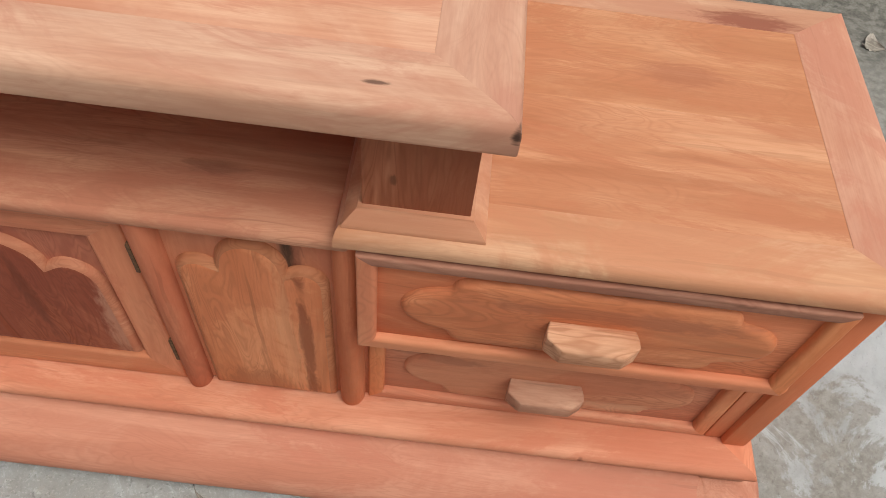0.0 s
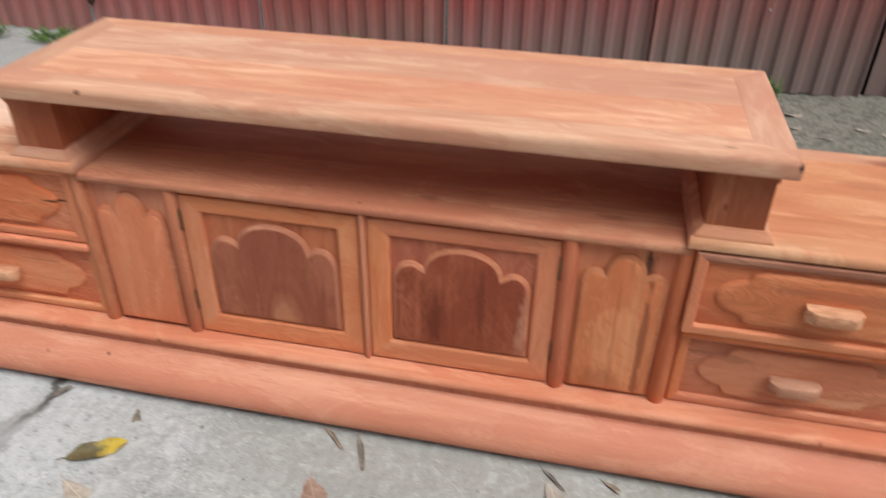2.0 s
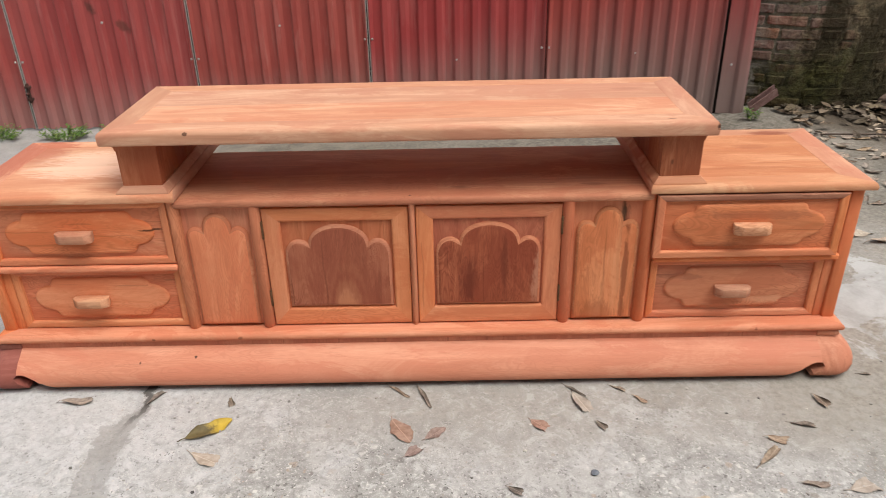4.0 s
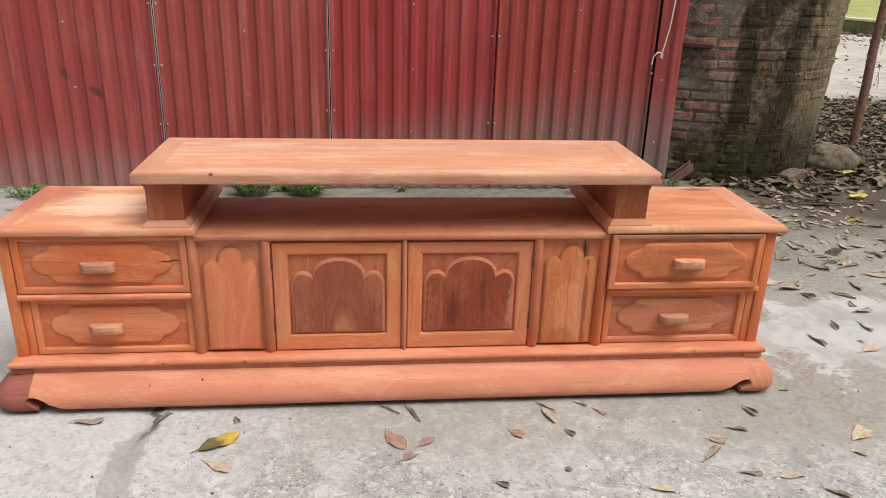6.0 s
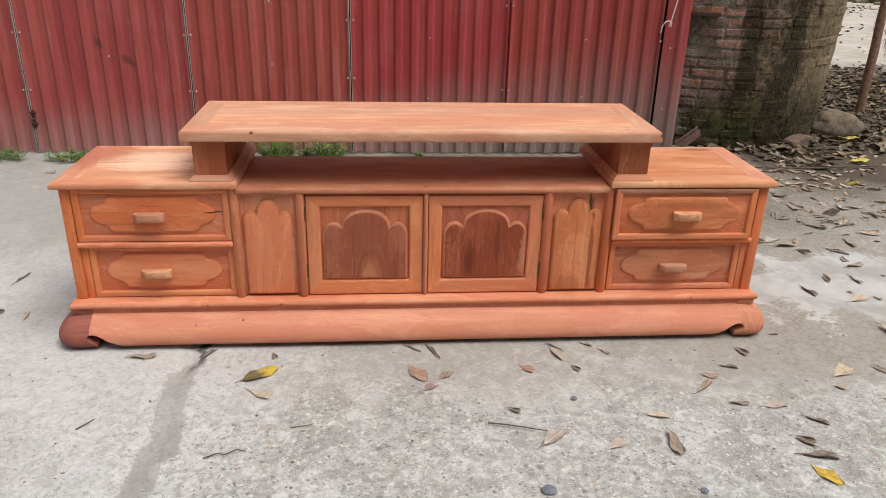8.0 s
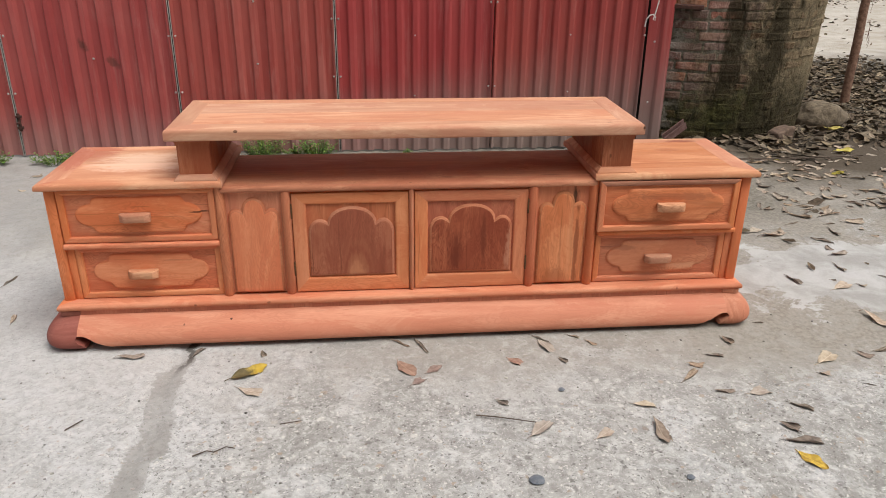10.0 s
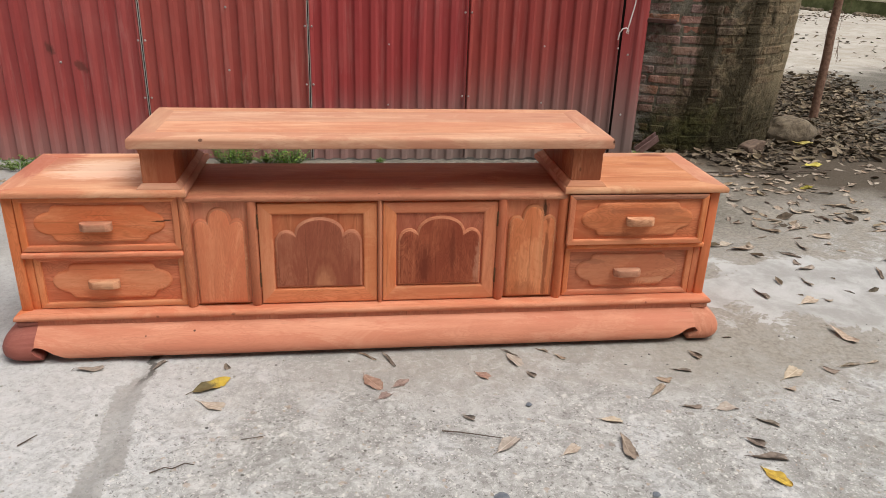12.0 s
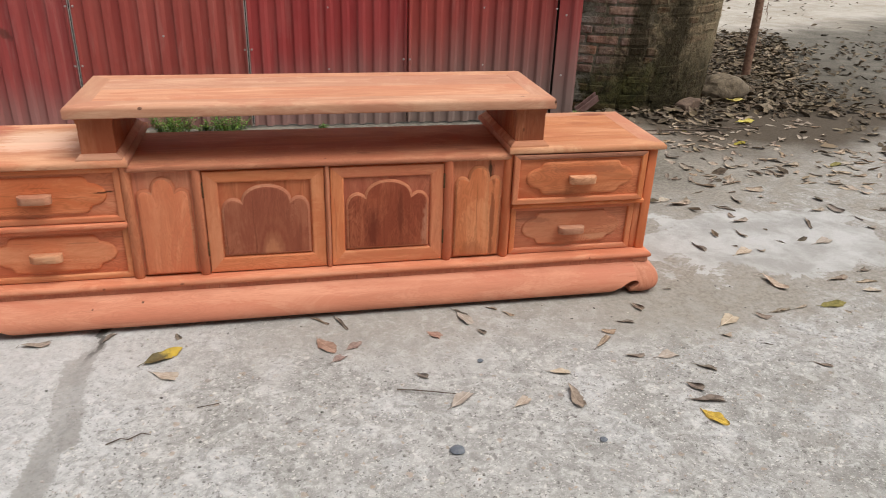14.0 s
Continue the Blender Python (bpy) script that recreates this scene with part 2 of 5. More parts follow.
WOOD_BROWN = wood("brown panel ground", 2, (0.62, 0.200, 0.094), (0.47, 0.130, 0.061), (0.70, 0.27, 0.138), 0.35, 0.25, 0.4)
WOOD_HEART = wood("dark heartwood", 2, (0.48, 0.144, 0.069), (0.25, 0.064, 0.032), (0.60, 0.225, 0.115), 0.5, 0.3, 0.75, spots=(
    ((0.338, 0.0, 0.29), (0.022, 0.03, 0.12), (0.55, 0.27, 0.17), 0.7), ((0.15, 0.0, 0.27), (0.03, 0.03, 0.09), (0.12, 0.03, 0.018), 0.6), ((0.245, 0.0, 0.33), (0.012, 0.03, 0.12), (0.15, 0.04, 0.022), 0.6)))
WOOD_FLAME = wood("flamed heartwood", 2, (0.49, 0.150, 0.072), (0.30, 0.082, 0.040), (0.60, 0.235, 0.122), 0.4, 0.3, 0.6, flame=(-0.20, 0.185, 0.036, 0.10, (0.60, 0.245, 0.112)))
# wear and the rims' sky highlight, both painted paler than the door panels
WOOD_EDGE = wood("worn carved edge with painted highlight", 0, (0.58, 0.24, 0.128), (0.47, 0.172, 0.088), (0.67, 0.32, 0.185), 0.1, 0.4)
WOOD_FOOT = wood("dark red foot wood", 0, (0.31, 0.115, 0.087), (0.24, 0.082, 0.062), (0.38, 0.165, 0.13), 0.15, 0.3, 0.1, knots=0.0, streaks=0.2)
WOOD_FOOT_DULL = wood("dull brown foot wood", 2, (0.53, 0.225, 0.145), (0.43, 0.165, 0.105), (0.60, 0.31, 0.215), 0.2, 0.5, knots=0.0, streaks=0.5)
WOOD_PALE = wood("pale handle wood", 0, (0.60, 0.31, 0.185), (0.44, 0.185, 0.105), (0.72, 0.44, 0.29), 0.1, 0.5, 0.4)
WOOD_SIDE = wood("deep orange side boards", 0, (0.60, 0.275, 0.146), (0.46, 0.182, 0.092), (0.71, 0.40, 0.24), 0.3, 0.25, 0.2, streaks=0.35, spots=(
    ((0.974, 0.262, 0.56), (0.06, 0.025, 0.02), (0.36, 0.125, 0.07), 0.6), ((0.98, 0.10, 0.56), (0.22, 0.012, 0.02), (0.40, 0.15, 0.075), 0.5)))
WOOD_POST = wood("brownish post wood", 2, (0.66, 0.245, 0.130), (0.52, 0.170, 0.086), (0.73, 0.32, 0.182), 0.35, 0.35, 0.4)
WOOD_FRAME_X = wood("tan frame rail", 0, (0.75, 0.296, 0.145), (0.61, 0.208, 0.096), (0.80, 0.375, 0.205), 0.15, 0.35, 0.35, streaks=0.5)
WOOD_FRAME_Z = wood("tan frame stile", 2, (0.75, 0.296, 0.145), (0.61, 0.208, 0.096), (0.80, 0.375, 0.205), 0.15, 0.35, 0.35, streaks=0.5)
WOOD_FIGURED = wood("figured brown rosewood", 0, (0.73, 0.268, 0.136), (0.54, 0.172, 0.084), (0.78, 0.345, 0.195), 0.4, 0.35, 0.4, streaks=0.7, spots=(
    ((0.90, -0.02, 0.475), (0.17, 0.03, 0.014), (0.34, 0.115, 0.068), 0.6), ((0.80, -0.02, 0.39), (0.08, 0.03, 0.012), (0.36, 0.12, 0.065), 0.5), ((0.74, 0.0, 0.275), (0.07, 0.03, 0.012), (0.38, 0.13, 0.07), 0.6),
    ((1.0, 0.0, 0.20), (0.10, 0.03, 0.012), (0.74, 0.40, 0.24), 0.5)))
WOOD_WEATHERED = wood("dark greyish drawer edge", 0, (0.42, 0.185, 0.115), (0.30, 0.118, 0.072), (0.52, 0.26, 0.17), 0.35, 0.3, 0.4)


def concrete():
    n = Nodes("weathered concrete")
    x, y, z = n.xyz(n.coord)
    wide = n.noise(n.coord, 0.9, 5, 0.6, 0.5)
    mid = n.noise(n.coord, 5.5, 5, 0.65, 0.4)
    fine = n.noise(n.coord, 60.0, 4, 0.7)
    grit = n.noise(n.coord, 260.0, 2, 0.6)
    colour = n.mix(n.step(mid, 0.35, 0.68), (0.280, 0.276, 0.264), (0.415, 0.41, 0.40))
    colour = n.mix(n.step(wide, 0.42, 0.62, 0.0, 0.55), colour, (0.42, 0.415, 0.408))
    # the paler slab beyond the eroded joint
    pale = n.math("MULTIPLY", n.step(n.math("ADD", x, n.math("MULTIPLY", n.math("SUBTRACT", mid, 0.5), 0.7)), -0.40, -0.72), n.step(wide, 0.3, 0.5, 0.45, 0.9))
    colour = n.mix(pale, colour, (0.47, 0.475, 0.478))
    # bright worn patches
    bare = n.step(n.noise(n.vmath("ADD", n.coord, (4.0, 9.0, 0.0)), 2.6, 6, 0.72, 0.6), 0.53, 0.585, 0.0, 0.6)
    colour = n.mix(bare, colour, (0.49, 0.497, 0.505))
    blotch = n.noise(n.vmath("ADD", n.coord, (2.0, 6.0, 0.0)), 21.0, 6, 0.74, 0.8)
    # the skin is whole beside the cabinet and on the paler slab, worn to the aggregate further off
    wear = n.math("ADD", n.math("MULTIPLY", n.math("SUBTRACT", mid, 0.5), 0.9), n.math("MULTIPLY", n.math("SUBTRACT", wide, 0.5), 0.8))
    worn = n.math("MULTIPLY", n.step(n.math("ADD", y, wear), -0.22, -0.62, 0.3, 1.0), n.step(n.math("ADD", x, wear), -0.95, -0.6, 0.45, 1.0))
    worn = n.math("MAXIMUM", worn, n.step(n.math("ADD", x, wear), 0.95, 1.35, 0.0, 0.85))
    colour = n.mix(n.math("MULTIPLY", n.step(blotch, 0.50, 0.58, 0.0, 0.48), n.step(worn, 0.0, 1.0, 0.35, 1.0)), colour, (0.20, 0.195, 0.185))
    colour = n.mix(n.math("MULTIPLY", n.step(blotch, 0.46, 0.40, 0.0, 0.6), n.step(worn, 0.0, 1.0, 0.4, 1.0)), colour, (0.56, 0.56, 0.555))
    colour = n.mix(n.math("MULTIPLY", n.step(fine, 0.42, 0.72, 0.0, 0.5), n.step(worn, 0.0, 1.0, 0.55, 1.0)), colour, (0.18, 0.172, 0.158))
    colour = n.mix(n.step(grit, 0.55, 0.70, 0.0, 0.45), colour, (0.62, 0.60, 0.57))
    # aggregate showing through the worn skin
    wander = n.vmath("SUBTRACT", n.add("ShaderNodeTexNoise", 1, Vector=n.coord, Scale=75.0, Detail=3.0), (0.5, 0.5, 0.5))
    lumpy = n.vmath("ADD", n.coord, n.vmath("MULTIPLY", wander, (0.022, 0.022, 0.0)))
    for scale, lo, share in ((30.0, 0.82, 0.55), (52.0, 0.74, 0.65), (90.0, 0.68, 0.75), (160.0, 0.55, 0.85)):
        stones = n.step(n.cells(lumpy, scale), 0.20, 0.38, 1.0, 0.0)
        pick = n.xyz(n.cells(lumpy, scale, "Color"))
        shown = n.math("MULTIPLY", n.math("MULTIPLY", stones, n.step(pick[0], lo, lo + 0.04)), n.step(worn, 0.1, 0.9, 0.4 if scale > 60 else 0.12, 1.0))
        tint = n.mix(n.step(pick[1], 0.42, 0.62), (0.11, 0.104, 0.097), (0.62, 0.605, 0.575))
        tint = n.mix(n.step(pick[2], 0.84, 0.92), tint, (0.34, 0.25, 0.18))
        colour = n.mix(n.math("MULTIPLY", shown, share), colour, tint)
    # earth washed into the eroded joint
    line = n.math("ADD", n.math("SUBTRACT", x, -0.792), n.math("MULTIPLY", n.math("SUBTRACT", n.noise(n.coord, 5.5, 6, 0.7, 0.5), 0.5), 0.15))
    line = n.math("ADD", line, n.math("ADD", n.step(y, -0.30, -0.12, 0.0, -0.035), n.step(y, -0.35, -0.50, 0.0, -0.022)))
    line = n.math("ABSOLUTE", n.math("ADD", line, n.step(y, -0.55, -0.75, 0.0, 0.024)))
    line = n.math("ADD", line, n.math("MULTIPLY", n.math("SUBTRACT", blotch, 0.5), 0.045))
    narrow = n.step(y, -0.12, -0.30, 0.017, 0.047)
    wash = n.step(n.math("SUBTRACT", line, narrow), 0.004, -0.006, 0.0, n.step(y, 0.05, -0.05))
    colour = n.mix(n.math("MULTIPLY", wash, n.step(mid, 0.3, 0.6, 0.85, 0.5)), colour, n.mix(n.step(fine, 0.3, 0.7), (0.20, 0.192, 0.182), (0.30, 0.29, 0.275)))
    crack = n.math("MULTIPLY", n.step(line, 0.016, 0.006), n.step(n.math("ADD", y, n.math("MULTIPLY", mid, 0.25)), -0.16, -0.06, 0.0, 0.8))
    colour = n.mix(crack, colour, (0.06, 0.055, 0.05))
    # dust and old earth towards the fence
    wobble = n.math("MULTIPLY", n.math("SUBTRACT", n.noise(n.coord, 1.7, 4, 0.6), 0.5), 2.2)
    fade = n.math("ADD", n.math("ADD", y, n.math("MULTIPLY", n.math("MAXIMUM", n.math("SUBTRACT", x, 1.4), 0.0), -0.6)), n.math("MULTIPLY", wobble, 0.55))
    back = n.step(fade, -0.05, 1.15, 0.0, 0.9)
    back = n.math("MULTIPLY", back, n.step(n.math("ADD", x, n.math("MULTIPLY", wobble, 0.3)), -1.9, -0.9, 0.3, 1.0))
    colour = n.mix(back, colour, n.mix(n.step(n.math("ADD", n.math("MULTIPLY", mid, 0.6), n.math("MULTIPLY", fine, 0.4)), 0.36, 0.62), (0.085, 0.078, 0.06), (0.225, 0.20, 0.158)))
    # darker brownish concrete along the fence behind the cabinet's end
    dark_strip = n.math("MULTIPLY", n.step(n.math("ADD", x, n.math("MULTIPLY", wobble, 0.3)), 2.35, 1.7), n.step(n.math("ADD", y, n.math("MULTIPLY", wobble, 0.35)), 0.65, 1.35))
    dark_strip = n.math("MULTIPLY", dark_strip, n.step(x, -0.2, 0.6, 0.2, 0.92))
    colour = n.mix(dark_strip, colour, n.mix(n.step(n.math("ADD", n.math("MULTIPLY", blotch, 0.6), n.math("MULTIPLY", fine, 0.4)), 0.4, 0.6), (0.046, 0.042, 0.031), (0.106, 0.096, 0.073)))
    # a darker brownish patch before the cabinet's end
    sx = n.math("MULTIPLY", n.math("SUBTRACT", x, 1.38), 1.3)
    sy = n.math("MULTIPLY", n.math("SUBTRACT", y, 0.0), 2.2)
    brown_patch = n.math("SQRT", n.math("ADD", n.math("MULTIPLY", sx, sx), n.math("MULTIPLY", sy, sy)))
    brown_patch = n.step(n.math("ADD", brown_patch, n.math("MULTIPLY", wobble, 0.6)), 1.2, 0.5, 0.0, 0.7)
    colour = n.mix(brown_patch, colour, n.mix(fine, (0.17, 0.155, 0.13), (0.36, 0.335, 0.295)))
    # patchy brown dirt trodden in past the cabinet's end
    dirt = n.math("MULTIPLY", n.step(n.noise(n.vmath("ADD", n.coord, (1.0, 3.0, 0.0)), 6.0, 7, 0.74, 0.8), 0.46, 0.58), n.math("MULTIPLY", n.step(n.math("ADD", x, n.math("MULTIPLY", wobble, 0.3)), 0.9, 1.5), n.step(y, -0.75, 0.1, 0.25, 0.75)))
    dirt = n.math("MULTIPLY", dirt, n.step(dark_strip, 0.1, 0.8, 1.0, 0.0))
    colour = n.mix(dirt, colour, n.mix(n.step(fine, 0.35, 0.65), (0.19, 0.17, 0.142), (0.31, 0.285, 0.248)))
    # brownish dirt along the apron, with the apron's contact shade painted in
    dirt_and_shade = n.math("MULTIPLY", n.step(n.math("ADD", y, n.math("MULTIPLY", wear, 0.5)), -0.42, -0.22), n.step(n.math("ADD", x, wobble), -0.5, 0.5))
    colour = n.mix(n.math("MULTIPLY", dirt_and_shade, n.step(blotch, 0.38, 0.58, 0.25, 0.55)), colour, n.mix(n.step(fine, 0.35, 0.65), (0.22, 0.20, 0.172), (0.33, 0.305, 0.268)))
    # a skim of smoother cement by the cabinet's end
    ex = n.math("MULTIPLY", n.math("SUBTRACT", x, 2.0), 1.4)
    ey = n.math("MULTIPLY", n.math("SUBTRACT", y, 0.30), 2.6)
    skim = n.math("SQRT", n.math("ADD", n.math("MULTIPLY", ex, ex), n.math("MULTIPLY", ey, ey)))
    skim = n.math("ADD", skim, n.math("MULTIPLY", n.math("SUBTRACT", n.noise(n.coord, 5.0, 8, 0.72, 0.6), 0.5), 2.2))
    skim = n.step(n.math("ADD", skim, n.math("MULTIPLY", wobble, 0.5)), 0.98, 0.86, 0.0, 0.8)
    colour = n.mix(skim, colour, n.mix(n.step(mid, 0.35, 0.65), (0.33, 0.327, 0.318), (0.48, 0.482, 0.482)))
    # dark leafy earth round the brick pier
    dx = n.math("MULTIPLY", n.math("SUBTRACT", n.math("SUBTRACT", x, 3.55), n.math("MULTIPLY", n.math("SUBTRACT", y, 3.5), 0.3)), 0.85)
    dy = n.math("MULTIPLY", n.math("SUBTRACT", y, 3.4), 0.62)
    far = n.math("SQRT", n.math("ADD", n.math("MULTIPLY", dx, dx), n.math("MULTIPLY", dy, dy)))
    soil = n.step(n.math("ADD", far, n.math("MULTIPLY", wobble, 0.25)), 1.05, 1.36, 0.94, 0.0)
    colour = n.mix(soil, colour, n.mix(fine, (0.035, 0.027, 0.02), (0.11, 0.085, 0.06)))
    # darker ground beside the drift of leaves
    dark_tone = n.math("MULTIPLY", n.step(n.math("ADD", y, n.math("MULTIPLY", wobble, 0.5)), 2.1, 3.0), n.step(n.math("ADD", x, n.math("MULTIPLY", wobble, 0.5)), 3.0, 4.2, 0.0, 0.8))
    colour = n.mix(dark_tone, colour, n.mix(n.step(n.math("ADD", n.math("MULTIPLY", mid, 0.5), n.math("MULTIPLY", fine, 0.5)), 0.38, 0.6), (0.066, 0.060, 0.049), (0.138, 0.127, 0.106)))
    # the sandy yard far behind, its open-sky brightness painted in as paler colour
    reach = n.math("MULTIPLY", n.math("MAXIMUM", n.math("SUBTRACT", x, 5.0), 0.0), -0.4)
    open_yard = n.step(n.math("ADD", n.math("ADD", y, reach), n.math("MULTIPLY", wobble, 0.8)), 5.0, 6.3)
    colour = n.mix(open_yard, colour, n.mix(n.step(n.math("ADD", n.math("MULTIPLY", mid, 0.5), n.math("MULTIPLY", wide, 0.5)), 0.36, 0.64), (0.33, 0.295, 0.245), (0.46, 0.43, 0.385)))
    # dry grass beyond the low wall
    past = n.math("ADD", n.math("MULTIPLY", n.math("SUBTRACT", x, 11.3), 0.914), n.math("MULTIPLY", n.math("SUBTRACT", y, 14.6), 0.407))
    colour = n.mix(n.step(past, 0.1, 0.3), colour, n.mix(n.step(n.math("ADD", n.math("MULTIPLY", mid, 0.5), n.math("MULTIPLY", wide, 0.5)), 0.36, 0.62), (0.20, 0.215, 0.06), (0.36, 0.37, 0.14)))
    height = n.math("ADD", n.math("MULTIPLY", fine, 0.5), n.math("ADD", n.math("MULTIPLY", shown, 0.35), n.math("MULTIPLY", grit, 0.25)))
    return n.finish(colour, 0.9, height, 0.6, 0.006, 0.2)


def red_sheet():
    n = Nodes("faded red sheet metal")
    x, y, z = n.xyz(n.coord)
    seed = n.random()
    run = n.noise(n.vmath("MULTIPLY", n.coord, (9.0, 9.0, 0.7)), 1.0, 5, 0.65, 0.3)
    blot = n.noise(n.coord, 3.0, 4, 0.6)
    colour = n.mix(n.step(run, 0.3, 0.7), (0.305, 0.043, 0.040), (0.39, 0.075, 0.066))
    colour = n.mix(n.step(blot, 0.5, 0.75, 0.0, 0.25), colour, (0.43, 0.13, 0.11))
    chalk = n.noise(n.vmath("MULTIPLY", n.coord, (14.0, 14.0, 1.1)), 1.0, 6, 0.72, 0.4)
    colour = n.mix(n.step(chalk, 0.52, 0.62, 0.0, 0.26), colour, (0.47, 0.20, 0.18))
    # mud splash and chalking at the foot, stronger on the newer end sheets
    reach = n.step(x, -1.2, 1.6, 0.34, 0.80)
    splash = n.step(n.math("ADD", z, n.math("MULTIPLY", n.math("SUBTRACT", run, 0.5), 0.45)), reach, 0.0)
    colour = n.mix(n.math("MULTIPLY", splash, n.step(x, -1.5, 1.2, 0.55, 0.97)), colour, n.mix(n.step(x, -1.6, 0.6), (0.33, 0.215, 0.195), (0.235, 0.195, 0.172)))
    colour = n.mix(n.step(x, 0.0, 1.9, 0.0, 0.5), colour, n.mix(0.6, colour, (0.13, 0.035, 0.045)))
    # two smears of rust
    for cx, cz, r in ((-1.835, 0.640, 0.042), (-1.672, 0.538, 0.040)):
        ax = n.math("SUBTRACT", x, cx)
        az = n.math("ADD", n.math("SUBTRACT", z, cz), n.math("MULTIPLY", ax, 0.6))
        d = n.math("SQRT", n.math("ADD", n.math("MULTIPLY", ax, ax), n.math("MULTIPLY", az, az)))
        smear = n.step(n.math("ADD", d, n.math("MULTIPLY", n.math("SUBTRACT", n.noise(n.coord, 30.0, 3), 0.5), 0.07)), r, r * 0.3)
        colour = n.mix(n.math("MULTIPLY", smear, 0.7), colour, (0.09, 0.03, 0.022))
    colour = n.tone(colour, seed, 0.008, 0.1, 0.08)
    return n.finish(colour, n.step(splash, 0.0, 1.0, 0.42, 0.75), n.noise(n.coord, 40.0, 3), 0.08, 0.003, 0.35)


def plain(name, a, b, scale=30.0, rough=0.7, metal=0.0, strength=0.3, tone=0.0, islands=False, spec=0.3, depth=0.002):
    n = Nodes(name)
    grain = n.noise(n.coord, scale, 4, 0.65)
    colour = n.mix(n.step(grain, 0.3, 0.7), a, b)
    if tone:
        colour = n.tone(colour, n.island() if islands else n.random(), tone * 0.08, tone * 0.5, tone)
    return n.finish(colour, rough, grain, strength, depth, spec, metal)


def old_brick(name, a, b, crusted):
    """Brick or mortar under soot, lichen and moss, laid over the pier as a whole."""
    n = Nodes(name)
    place = n.tree.nodes.new("ShaderNodeNewGeometry").outputs["Position"]
    x, y, z = n.xyz(place)
    colour = n.mix(n.step(n.noise(place, 18.0, 4, 0.65), 0.3, 0.7), a, b)
    colour = n.tone(colour, n.random(), 0.02, 0.7, 0.7)
    grime = n.noise(n.vmath("MULTIPLY", place, (3.2, 3.2, 2.0)), 1.0, 6, 0.68, 0.5)
    rough = n.noise(place, 22.0, 5, 0.72, 0.6)
    # crust thickens round the side away from the fence
    side = n.step(n.math("ADD", x, n.math("MULTIPLY", n.math("SUBTRACT", grime, 0.5), 1.8)), 1.9, 2.4, crusted, 0.92)
    crust = n.mix(n.step(rough, 0.35, 0.68), (0.034, 0.026, 0.015), (0.205, 0.162, 0.10))
    # lit right edge of the pier, painted as paler tan crust
    crust = n.mix(n.math("MULTIPLY", n.step(x, 2.48, 2.95, 0.0, 0.8), n.step(grime, 0.35, 0.6, 0.4, 1.0)), crust, (0.275, 0.22, 0.138))
    colour = n.mix(side, colour, crust)
    # dark runs of soot down the wall
    run = n.noise(n.vmath("MULTIPLY", place, (2.5, 2.5, 0.9)), 1.0, 6, 0.7, 0.7)
    for mid, half in ((2.24, 0.13), (2.53, 0.12)):
        off = n.math("ABSOLUTE", n.math("SUBTRACT", n.math("ADD", x, n.math("MULTIPLY", n.math("SUBTRACT", run, 0.5), 0.8)), n.math("MULTIPLY_ADD", z, 0.1, mid - 0.05)))
        colour = n.mix(n.step(off, half, half * 0.3, 0.0, 0.92), colour, n.mix(rough, (0.018, 0.014, 0.008), (0.055, 0.045, 0.026)))
    dark_tone = n.step(n.math("ADD", n.math("SUBTRACT", z, n.step(x, 1.9, 2.6, 0.0, 0.14)), n.math("MULTIPLY", n.math("SUBTRACT", grime, 0.5), 0.8)), 0.42, 0.05)
    colour = n.mix(n.math("MULTIPLY", dark_tone, 0.85), colour, n.mix(n.step(rough, 0.35, 0.65), (0.014, 0.012, 0.006), (0.052, 0.045, 0.024)))
    # moss in one broad patch over the foot
    mx = n.math("MULTIPLY", n.math("SUBTRACT", x, 2.12), 2.6)
    mz = n.math("MULTIPLY", n.math("SUBTRACT", z, 0.16), 4.2)
    patch = n.math("ADD", n.math("SQRT", n.math("ADD", n.math("MULTIPLY", mx, mx), n.math("MULTIPLY", mz, mz))), n.math("MULTIPLY", n.math("SUBTRACT", grime, 0.5), 2.4))
    colour = n.mix(n.step(patch, 1.1, 0.3, 0.0, 0.65), colour, n.mix(n.step(rough, 0.35, 0.65), (0.020, 0.022, 0.008), (0.085, 0.085, 0.028)))
    # lime bloom beside the fence
    lime = n.math("MULTIPLY", n.step(x, 1.98, 1.80), n.step(n.noise(place, 14.0, 5, 0.7, 0.5), 0.48, 0.60, 0.0, 0.75))
    colour = n.mix(lime, colour, (0.42, 0.39, 0.34))
    height = n.math("ADD", rough, n.math("MULTIPLY", n.noise(place, 70.0, 3, 0.6), 0.4))
    return n.finish(colour, 0.92, height, 1.0, 0.022, 0.12)


def leaf_material(name, a, b, tone=0.4):
    n = Nodes(name)
    x, y, z = n.xyz(n.coord)
    mottled = n.noise(n.coord, 60.0, 4, 0.65)
    colour = n.mix(n.step(mottled, 0.35, 0.68), a, b)
    rib = n.step(n.math("ABSOLUTE", y), 0.0005, 0.0016, 0.5, 0.0)
    colour = n.mix(rib, colour, tuple(min(1, c * 1.5) for c in b))
    colour = n.tone(colour, n.random(), 0.016, 0.4, tone)
    return n.finish(colour, 0.7, mottled, 0.4, 0.001, 0.25)


